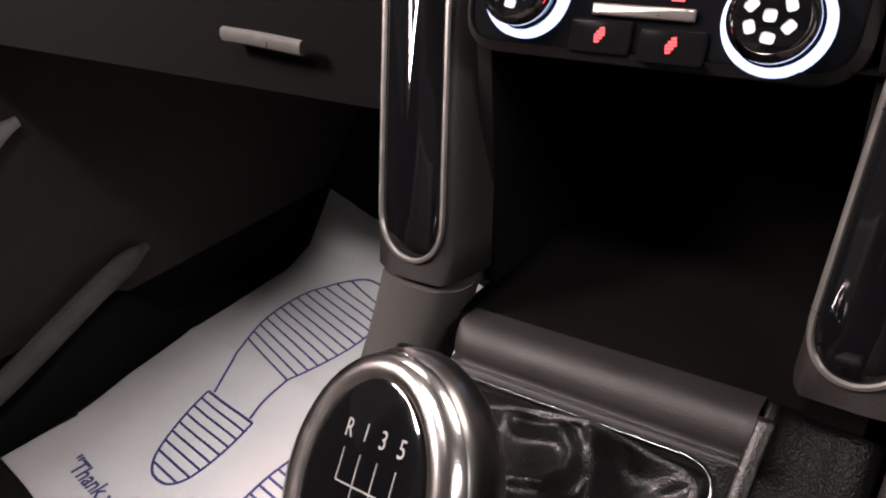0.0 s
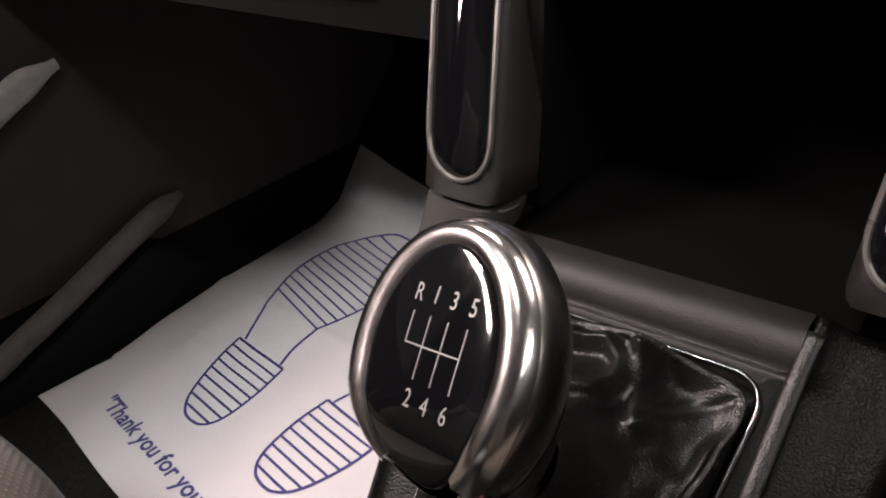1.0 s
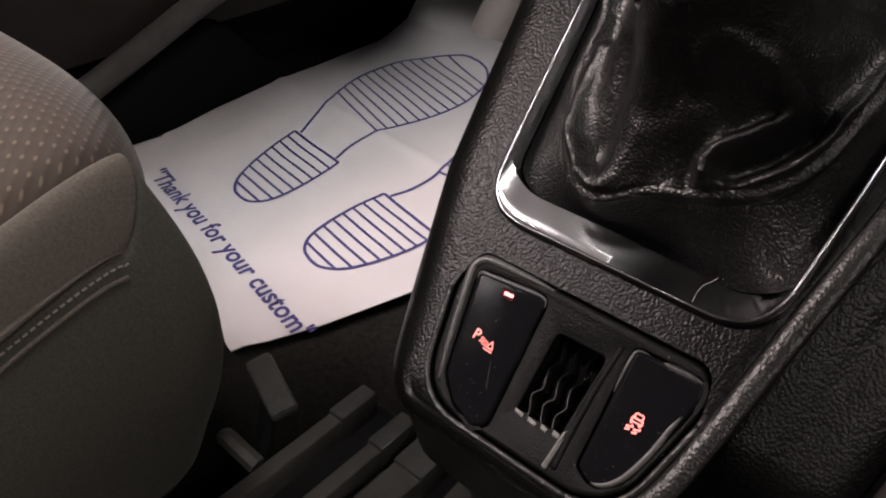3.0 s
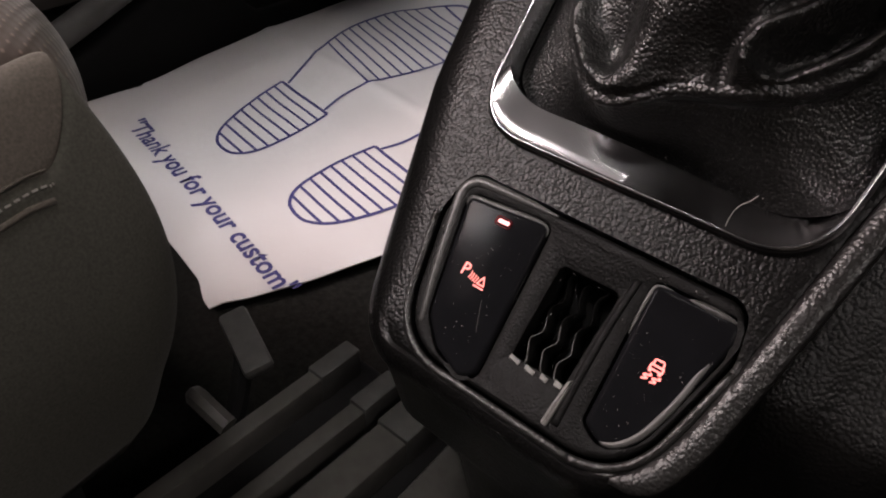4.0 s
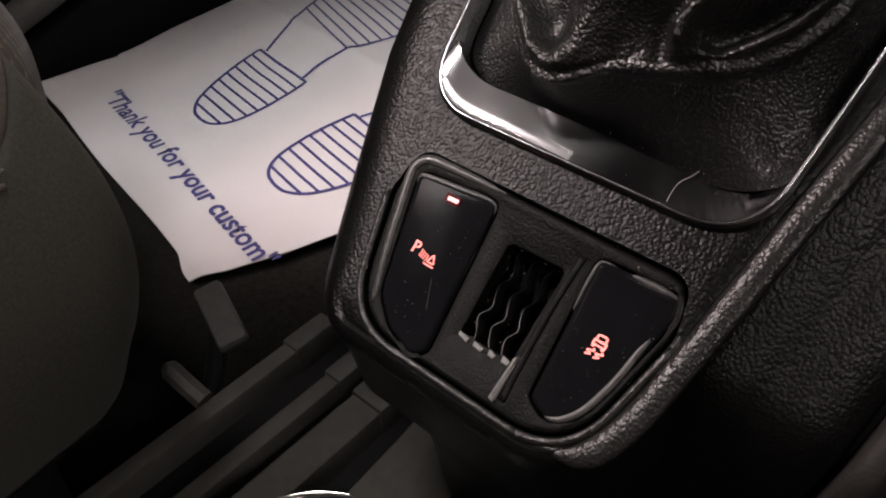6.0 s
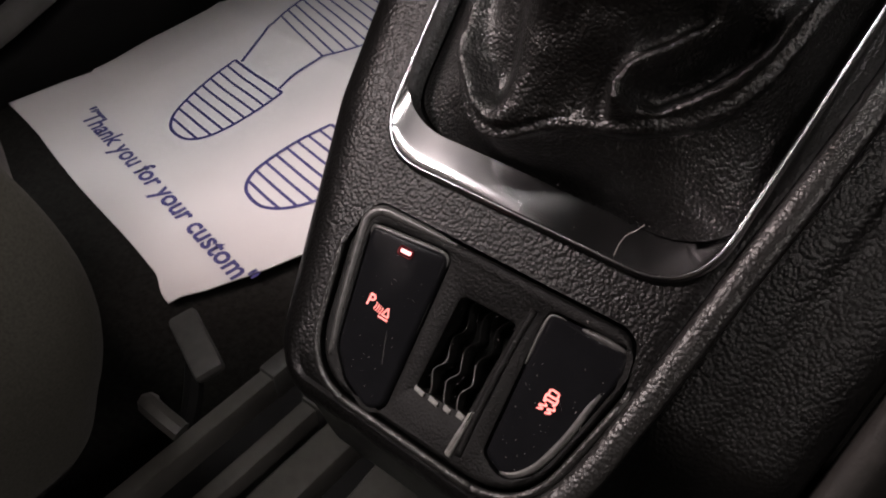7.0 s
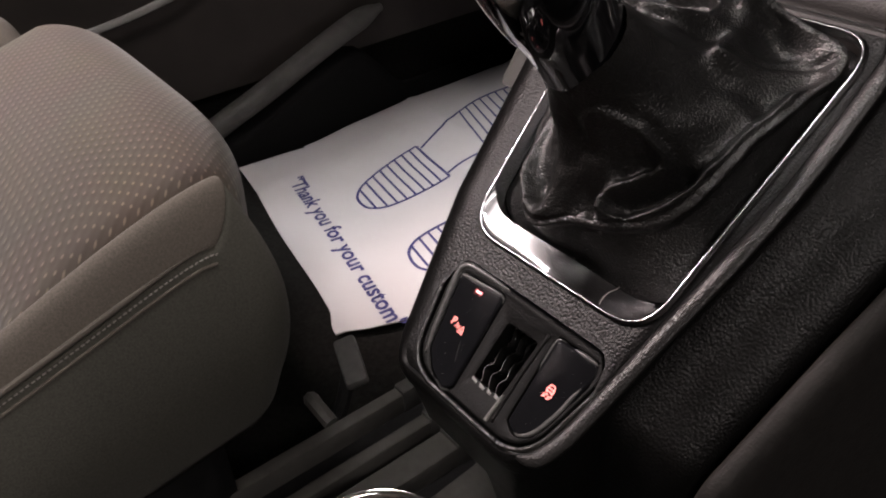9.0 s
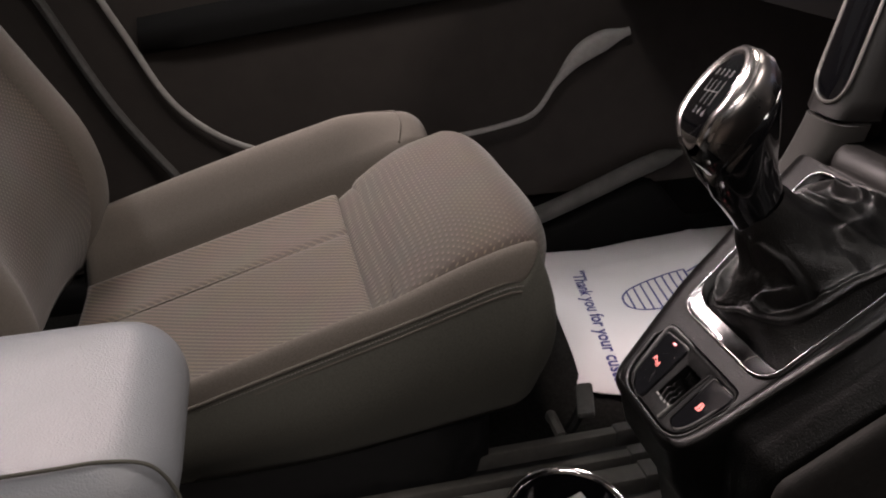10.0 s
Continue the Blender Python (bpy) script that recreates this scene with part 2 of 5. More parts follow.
def smooth_path(pts, n):
    """Points along a soft curve through pts."""
    P = [Vector(p) for p in pts]
    P = [2 * P[0] - P[1]] + P + [2 * P[-1] - P[-2]]
    out = []
    m = len(P) - 3
    for k in range(n + 1):
        u = k / n * m
        i = min(int(u), m - 1)
        t = u - i
        a, b, c, d = P[i:i + 4]
        out.append(0.5 * ((2 * b) + (c - a) * t + (2 * a - 5 * b + 4 * c - d) * t * t + (3 * b - a - 3 * c + d) * t ** 3))
    return out


def sweep(path, size, seg=10, up=(0, 0, 1), n=None, flat=1.0, power=1.0):
    """A rod along a path; size: a radius or a function of 0..1; flat: thickness against width."""
    path = smooth_path(path, n) if n else [Vector(p) for p in path]
    rings = []
    for k, p in enumerate(path):
        t = (path[min(k + 1, len(path) - 1)] - path[max(k - 1, 0)]).normalized()
        side = t.cross(Vector(up)).normalized()
        top = side.cross(t).normalized()
        r = size(k / (len(path) - 1)) if callable(size) else size
        ring = []
        for j in range(seg):
            a = 2 * math.pi * j / seg
            c, s = math.cos(a), math.sin(a)
            c, s = math.copysign(abs(c) ** power, c), math.copysign(abs(s) ** power, s)
            ring.append(p + side * (r * c) + top * (r * flat * s))
        rings.append(ring)
    return loft(rings)


def box(x0, x1, y0, y1, z0, z1, soft=0.004, seg=2, bm=None):
    own = bmesh.new()
    bmesh.ops.create_cube(own, size=1, matrix=Matrix.Translation(((x0 + x1) / 2, (y0 + y1) / 2, (z0 + z1) / 2)) @ Matrix.Diagonal((x1 - x0, y1 - y0, z1 - z0, 1)))
    if soft:
        bmesh.ops.bevel(own, geom=list(own.edges), offset=soft, segments=seg, profile=0.5, affect="EDGES")
    return own


def joined(*bms):
    out = bmesh.new()
    for b in bms:
        me = bpy.data.meshes.new("tmp")
        b.to_mesh(me)
        b.free()
        out.from_mesh(me)
        bpy.data.meshes.remove(me)
    return out


def grid_sheet(fn, nu, nv, thick=None):
    """A sheet of fn(u, v), u and v from 0 to 1; thick: a vector by which its back lies off."""
    bm = bmesh.new()
    front = [[bm.verts.new(fn(i / nu, j / nv)) for j in range(nv + 1)] for i in range(nu + 1)]
    for i in range(nu):
        for j in range(nv):
            bm.faces.new((front[i][j], front[i + 1][j], front[i + 1][j + 1], front[i][j + 1]))
    if thick is not None:
        off = Vector(thick)
        back = [[bm.verts.new(v.co + off) for v in row] for row in front]
        for i in range(nu):
            for j in range(nv):
                bm.faces.new((back[i][j], back[i][j + 1], back[i + 1][j + 1], back[i + 1][j]))
        rim = [(i, 0) for i in range(nu)] + [(nu, j) for j in range(nv)] + [(i, nv) for i in range(nu, 0, -1)] + [(0, j) for j in range(nv, 0, -1)]
        for (a, b), (c, d) in zip(rim, rim[1:] + rim[:1]):
            bm.faces.new((front[c][d], front[a][b], back[a][b], back[c][d]))
    return bm


def ease(t):
    t = max(0.0, min(1.0, t))
    return t * t * (3 - 2 * t)


def text_mesh(body, size, depth=0.0002, spacing=1.0, shear=0.0, bold=0.0):
    cu = bpy.data.curves.new("lettering", "FONT")
    cu.body, cu.size, cu.extrude, cu.space_character, cu.shear = body, size, depth, spacing, shear
    cu.align_x, cu.align_y = "CENTER", "CENTER"
    cu.resolution_u, cu.offset = 3, bold
    ob = bpy.data.objects.new("lettering", cu)
    me = bpy.data.meshes.new_from_object(ob)
    bm = bmesh.new()
    bm.from_mesh(me)
    bpy.data.objects.remove(ob)
    bpy.data.meshes.remove(me)
    return bm


def moved(bm, m):
    bmesh.ops.transform(bm, matrix=m, verts=bm.verts)
    return bm


def dense(loop, step):
    """A 2D loop with points added on its long sides."""
    out = []
    for p, q in zip(loop, loop[1:] + loop[:1]):
        n = max(1, int((Vector(q) - Vector(p)).length / step))
        out += [tuple(Vector(p).lerp(Vector(q), k / n)) for k in range(n)]
    return out


# ---- cabin shell ----
DOOR_X, FAR_X = -0.74, 0.78
floor_bm = grid_sheet(lambda u, v: (-0.84 + 1.72 * u, -1.1 + 2.05 * v, -0.006 + 0.002 * noise.noise((u * 40, v * 40, 0))), 40, 40, (0, 0, -0.03))
solo("floor", floor_bm, CARPET, "black carpeted car floor in shadow", "floor", "structure")
toe = grid_sheet(lambda u, v: (-0.84 + 1.72 * u, 0.90 + 0.30 * v, -0.022 + 0.33 * v), 12, 12, (0, 0.03, -0.02))
solo("toe_board", toe, CARPET, "carpeted sloping front of the footwell", "floor", "structure")
solo("bulkhead", box(-0.84, 0.9, 1.16, 1.20, -0.05, 0.75, 0), PLASTIC, "plain dark bulkhead behind the dashboard", "wall", "structure")
# Unseen roof lining; its edges are set by where the strip lights should reach.
solo("headliner", joined(box(-0.68, 0.66, -0.15, 0.36, 1.19, 1.23, 0.01), box(-0.64, 0.80, -1.1, -0.16, 1.188, 1.228, 0.01)), HEADLINER, "pale fabric headliner out of view, cut to shape the light", "ceiling", "structure")
solo("rear_wall", box(-0.84, 0.9, -1.14, -1.1, -0.03, 0.95, 0), PLASTIC, "plain dark wall behind the seats", "wall", "structure")
solo("driver_side_wall", box(FAR_X, FAR_X + 0.05, -1.1, 1.18, -0.03, 0.72, 0.01), DOORCARD, "plain dark inner face of the driver door", "wall", "structure")

solo("footwell_side_wall", box(-0.86, -0.80, -1.1, 1.18, -0.03, 0.70, 0.01), CARPET, "dark side wall behind the door and footwell", "wall", "structure")

# tunnel between the seats
tun = [(-0.115, 0.0), (-0.10, 0.055), (-0.085, 0.075), (0.125, 0.075), (0.14, 0.055), (0.155, 0.0)]
solo("tunnel", loft([[(x, y, z) for x, z in tun] for y in (-1.0, -0.5, 0.0, 0.3, 0.6, 1.0)]), CARPET, "carpeted transmission tunnel between the seats", "floor", "structure")


def sill_bm():
    def prof(y):
        rise = 0.34 * max(0.0, min(y, 0.64) - 0.36) * ease((y - 0.30) / 0.2)
        away = -0.02 * ease((y - 0.50) / 0.2)
        rise -= (0.03 + rise) * ease((y - 0.56) / 0.14)
        return [(-0.83, y, -0.02), (-0.83, y, 0.030 + rise), (-0.79, y, 0.040 + rise), (-0.755 + away, y, 0.043 + rise), (-0.742 + away, y, 0.036 + rise), (-0.737 + away, y, 0.020 + rise), (-0.738 + away * 0.6, y, -0.02)]
    return loft([prof(-1.0 + 2.14 * k / 90) for k in range(91)])


solo("sill", sill_bm(), RUBBER, "black plastic door sill trim rising towards the front", "sill", "structure", smooth=60)


# Paler strip on the sill's crest: the streak of light is in its colour.
solo("sill_ridge", sweep([(-0.738, 0.10, 0.036), (-0.740, 0.30, 0.050), (-0.742, 0.387, 0.074), (-0.743, 0.44, 0.092), (-0.744, 0.496, 0.113), (-0.745, 0.56, 0.137), (-0.747, 0.61, 0.152), (-0.752, 0.640, 0.156)], lambda t: 0.016 * (1 - 0.6 * ease((t - 0.80) / 0.20)), 12, (1, 0, 0), 60, 0.9), SILL, "soft ridge along the door sill, highlight put into its colour", "sill", "structure", smooth=180)


# ---- passenger door ----
def door():
    root = thing("passenger_door", "closed dark grey door with a pale curved trim line and black armrest", "car door")
    part("door_card", grid_sheet(lambda u, v: (DOOR_X - 0.024 + 0.016 * math.sin(v * 3.1), -0.55 + 1.68 * u, 0.10 + 0.61 * v), 30, 20, (-0.04, 0, 0)), DOORCARD, root)
    trim = [(DOOR_X + 0.004, y, z) for y, z in ((-0.29, 0.53), (-0.241, 0.422), (-0.184, 0.308), (-0.089, 0.239), (0.05, 0.215), (0.217, 0.227), (0.31, 0.240), (0.360, 0.256), (0.394, 0.302), (0.430, 0.342), (0.470, 0.363), (0.514, 0.376))]
    part("trim_line", sweep(trim, lambda t: 0.0048 + 0.013 * ease((t - 0.70) / 0.16) * (1 - 0.85 * ease((t - 0.90) / 0.10)), 12, (1, 0, 0), 80, 0.55), GREYTRIM, root, "pale satin curved trim strip")
    def arm(k):
        y = -0.22 + 0.66 * k / 20
        b = 0.381 + 0.12 * (y + 0.2)
        d = 0.012 * ease((y + 0.22) / 0.08) * (1 - 0.5 * ease((y - 0.25) / 0.15)) + 0.004
        return [(DOOR_X - 0.03, y, b), (DOOR_X + d, y, b + 0.012), (DOOR_X + d + 0.006, y, b + 0.035), (DOOR_X + d - 0.004, y, b + 0.055), (DOOR_X - 0.03, y, b + 0.065)]
    part("armrest", loft([arm(k) for k in range(21)]), RUBBER, root, "black plastic door armrest", smooth=60)
    part("door_seal", sweep([(DOOR_X + 0.004, y, z) for y, z in ((-0.425, 0.68), (-0.377, 0.56), (-0.333, 0.460), (-0.272, 0.318), (-0.199, 0.198), (-0.155, 0.12))], 0.007, 8, (1, 0, 0), 30), GREYPLASTIC, root, "grey rubber door seal")
    return root


door()
solo("centre_pillar", box(-0.80, -0.750, -0.75, -0.36, 0.05, 1.19, 0.012), DOORCARD, "dark grey trim of the pillar behind the door", "pillar", "structure")


# ---- dashboard ----
def dash_y(z):
    return 0.35 + 0.37 * (z - 0.44)


def dashboard():
    root = thing("dashboard", "black dashboard with open tray, climate dials and glove box", "dashboard")

    def pillar(cx, lean, aside=0.0):
        """A stack pillar from the tray's corner upwards; its lower end runs on as a wing of the console."""
        def mid(z):
            return cx + lean * (z - 0.442)

        def section(x, y, z, h, d):
            if cx < 0 and z > 0.4425:
                return [(x - h + 0.004, y + d, z), (x - h, y + 0.014, z), (x - h + 0.003, y + 0.005, z), (x - h * 0.5, y - 0.001, z), (x, y - 0.002, z), (x + h * 0.60, y - 0.001, z), (x + h * 0.78, y + 0.005, z), (x + h * 0.92, y + 0.016, z), (x + h, y + d, z)]
            if cx > 0:
                return [(x - h, y + d, z), (x - h * 0.97, y + 0.016, z), (x - h * 0.90, y + 0.005, z), (x - h * 0.78, y - 0.001, z), (x, y - 0.002, z), (x + h * 0.5, y - 0.001, z), (x + h - 0.003, y + 0.005, z), (x + h, y + 0.014, z), (x + h - 0.002, y + d, z)]
            return [(x - h + 0.004, y + d, z), (x - h, y + 0.014, z), (x - h + 0.003, y + 0.005, z), (x - h * 0.5, y - 0.001, z), (x, y - 0.002, z), (x + h * 0.5, y - 0.001, z), (x + h - 0.003, y + 0.005, z), (x + h, y + 0.014, z), (x + h - 0.002, y + d, z)]
        rings = [section(mid(0.442), dash_y(0.442) + 0.003, 0.4430, 0.0255, 0.03)]
        for k in range(15):
            z = 0.4445 + 0.21 * k / 14
            rings.append(section(mid(z), dash_y(z), z, 0.0272 - 0.001 * k / 14, 0.03))
        pil = part("centre_stack_pillar", loft(rings), DASH, root, smooth=70)

        def tongue(scale, off):
            pts = []
            for k in range(25):
                a = math.pi * k / 24
                pts.append((math.cos(a) * 0.0172 * scale, 0.478 - 0.023 * scale * math.sin(a) ** 0.75))
            right = [(0.0172 * scale, 0.478 + 0.17 * j / 10) for j in range(1, 11)]
            left = [(-0.0172 * scale, 0.478 + 0.17 * j / 10) for j in range(10, 0, -1)]
            return [(mid(z) + x + aside, dash_y(z) - off, z) for x, z in pts[::-1] + right + left]
        part("gloss_insert", loft([tongue(1.0, -0.002), tongue(1.0, 0.0024), tongue(0.80, 0.0042), tongue(0.25, 0.0050)]), PIANO, pil, "piano black curved insert", smooth=70)
        edge = tongue(1.06, 0.0026)
        part("insert_rim", sweep(edge[35:45] + edge[0:25] + edge[25:35], 0.0014, 6, (0, 1, 0)), SATIN, pil, "thin satin silver rim")
        if cx > 0:
            return pil
        # wing below the gap; paler than the pillar, with the light on it put into the colour
        rings = []
        for k in range(11):
            t = k / 10
            z = 0.4405 - 0.105 * t
            h = 0.0255 - 0.006 * t
            rings.append(section(cx - 0.032 * t, 0.351 - 0.010 * t - 0.02 * t * t, z, h, 0.027 + 0.023 * t))
        part("stack_wing", loft(rings), WING, pil, "grained wing running down beside the console", smooth=70)
        return pil

    pillar(-0.0735, -0.15)
    pillar(0.1265, 0.07, -0.0065)
    # open tray between the pillars
    def tray(u, v):
        # one moulded bowl: floor, back and roof in a single bend, closed at its sides
        x = -0.056 + 0.165 * u
        bend = [(0.362, 0.4258), (0.42, 0.424), (0.49, 0.426), (0.515, 0.445), (0.52, 0.50), (0.515, 0.555), (0.45, 0.560), (0.39, 0.556)]
        k = min(int(v * 7), 6)
        t = v * 7 - k
        y = bend[k][0] * (1 - t) + bend[k + 1][0] * t
        z = bend[k][1] * (1 - t) + bend[k + 1][1] * t
        return (x, y, z)
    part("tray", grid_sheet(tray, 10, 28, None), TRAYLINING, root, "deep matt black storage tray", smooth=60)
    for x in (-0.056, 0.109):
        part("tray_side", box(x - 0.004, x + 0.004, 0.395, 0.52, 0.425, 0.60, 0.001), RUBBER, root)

    def ledge(x):
        prof = [(x, 0.3372, 0.4000), (x, 0.3366, 0.4128), (x, 0.3388, 0.4138), (x, 0.3425, 0.4112)]
        end = math.sqrt(max(0.02, 1 - max(0.0, (-0.038 - x) / 0.014) ** 2))
        for k in range(9):
            a = radians(-5 + 95 * k / 8)
            prof.append((x, 0.357 - 0.0135 * end * math.cos(a), 0.4130 + 0.0145 * math.sin(a)))
        return prof + [(x, 0.368, 0.4262), (x, 0.368, 0.39), (x, 0.355, 0.385)]
    part("tray_lip", loft([ledge(-0.0475 + 0.1400 * k / 60) for k in range(61)]), DASH, root, "grey-black rolled lip of the tray", smooth=70)

    # Hidden block, added to stop light leaking in behind the climate panel.
    part("stack_light_stop", box(-0.115, 0.17, 0.44, 0.54, 0.562, 0.66, 0.002), RUBBER, root)

    # climate panel
    def at(x, z, off=0.0):
        return Matrix.Translation((x, dash_y(z) - off * 0.94, z + off * 0.35)) @ pose(0, 0, 0, 90 - 20.3, 0, 0)
    cx, cz = 0.019, 0.590
    fascia_loop = rounded([(-0.080, -0.040), (0.080, -0.040), (0.083, 0.05), (-0.083, 0.05)], [0.016, 0.016, 0.006, 0.006], 8)
    fascia = part("climate_panel", moved(pad(fascia_loop, -0.03, 0.004, 0.003), at(cx, cz)), SWITCH, root, "black climate control panel")
    part("panel_rim", moved(frame_plate(inset(fascia_loop, -0.003), inset(fascia_loop, 0.001), 0.001, 0.0055, 0.006), at(cx, cz)), DASH, fascia)
    for x, z in ((-0.0330, 0.5740), (0.0700, 0.5690)):
        circ = [(math.cos(2 * math.pi * k / 40), math.sin(2 * math.pi * k / 40)) for k in range(40)]
        sc = lambda r: [(a * r, b * r) for a, b in circ]
        dial = part("climate_dial", moved(pad(sc(0.0145), 0.0, 0.016, 0.002), at(x, z, 0.004)), PIANO, root, "round black climate dial with bright ring")
        part("halo_ring", moved(frame_plate(sc(0.0198), sc(0.0166), 0.0035, 0.005, 0.004), at(x, z, 0.004)), HALO, dial, "glowing cool white ring")
        part("chrome_ring", moved(frame_plate(sc(0.0158), sc(0.0132), 0.013, 0.0168, 0.004), at(x, z, 0.004)), CHROME, dial, "chrome grip ring")
        marks = []
        rnd = random.Random(3)
        for k in range(6):
            a = 2 * math.pi * k / 6 + 0.6
            marks.append(moved(box(-0.0019, 0.0019, -0.0024, 0.0024, 0, 0.0004, 0.0008, 1), at(x, z, 0.004) @ pose(0.0076 * math.cos(a), 0.0076 * math.sin(a), 0.0161, 0, 0, 360 * k / 6 + 20)))
        marks.append(moved(box(-0.0022, 0.0022, -0.0022, 0.0022, 0, 0.0004, 0.0012, 2), at(x, z, 0.004) @ pose(0, 0, 0.0161)))
        for bm in marks:
            part("dial_symbol", bm, BRIGHTPRINT, dial, "white printed dial symbol")
    part("button_strip", moved(pad(rounded([(-0.021, -0.0025), (0.021, -0.0025), (0.021, 0.0025), (-0.021, 0.0025)], 0.001, 3), 0, 0.003, 0.001), at(0.019, 0.5690, 0.004)), SATIN, root, "dull silver strip between the dials")
    for x, z in ((0.003, 0.5595), (0.033, 0.5580)):
        btn = part("panel_button", moved(pad(rounded([(-0.0135, -0.0075), (0.0135, -0.0075), (0.0135, 0.0065), (-0.0135, 0.0065)], 0.002, 3), 0, 0.0022, 0.001), at(x, z, 0.004)), SWITCH, root)
        g = [moved(box(-0.0022 + abs(k) * 0.0006, 0.0022 - abs(k) * 0.0006, -0.00045, 0.00045, 0, 0.0003, 0), at(x, z, 0.004) @ pose(0.0004 * k, 0.0013 * k, 0.0022, 0, 0, 8)) for k in (-2, -1, 0, 1, 2)]
        part("button_symbol", joined(*g), RED, btn, "red lit symbol")
    part("warning_lamp", moved(box(-0.0025, 0.0025, -0.0012, 0.0012, 0, 0.0004, 0), at(0.032, 0.5750, 0.0045)), RED, root, "small red lit symbol")

    # glove box side
    def glove(u, v):
        z = 0.486 + 0.19 * v
        return (-0.80 + 0.655 * u, 0.440 + 0.30 * (z - 0.5) - 0.02 * math.sin(v * 2.2) + 0.02, z)
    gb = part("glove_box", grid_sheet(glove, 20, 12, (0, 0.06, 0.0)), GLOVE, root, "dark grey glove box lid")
    part("glove_handle", sweep([(-0.292, 0.447, 0.5245), (-0.255, 0.445, 0.524), (-0.220, 0.446, 0.5215)], 0.0052, 8, (0, 1, 0), 8, 0.7), SATIN, gb, "pale glove box catch")
    part("lower_panel", box(-0.80, -0.11, 0.53, 0.95, 0.480, 0.496, 0.004), PLASTIC, root)
    part("top_pad", box(-0.82, 0.80, 0.40, 1.16, 0.655, 0.72, 0.02), DASH, root, "black dashboard top")
    part("driver_side_panel", box(0.155, 0.78, 0.42, 0.48, 0.36, 0.68, 0.01), PLASTIC, root)
    part("steering_shroud", box(0.32, 0.48, 0.30, 0.43, 0.50, 0.60, 0.02), PLASTIC, root)
    return root


dashboard()


# ---- gear console ----
# local frame: x across, y up along the slope, z out of the slope
SLOPE = 41.8
CONSOLE = pose(0.02, 0.180, 0.272, SLOPE, 0, 0)
DOWN = Vector((0, -math.sin(radians(SLOPE)), -math.cos(radians(SLOPE))))
AHEAD = Vector((0, math.cos(radians(SLOPE)), -math.sin(radians(SLOPE))))

SHELL = rounded([(-0.062, -0.0150), (0.034, -0.0150), (0.0530, 0.0030), (0.0580, 0.030), (0.0640, 0.075), (0.0690, 0.100), (0.0765, 0.15), (0.079, 0.2135), (-0.109, 0.2135), (-0.101, 0.15), (-0.090, 0.075), (-0.077, 0.03)],
                [0.045, 0.024, 0.022, 0.03, 0.05, 0.05, 0.05, 0.002, 0.002, 0.05, 0.05, 0.03], 8)
BEZEL = dense(rounded([(-0.0535, 0.0645), (0.0535, 0.0645), (0.067, 0.2085), (-0.067, 0.2085)], [0.021, 0.021, 0.016, 0.016], 14), 0.003)
PANEL = rounded([(-0.0385, -0.0055), (0.0385, -0.0055), (0.0485, 0.036), (0.0455, 0.0515), (-0.0455, 0.0515), (-0.0485, 0.036)], [0.024, 0.024, 0.01, 0.008, 0.008, 0.01], 8)


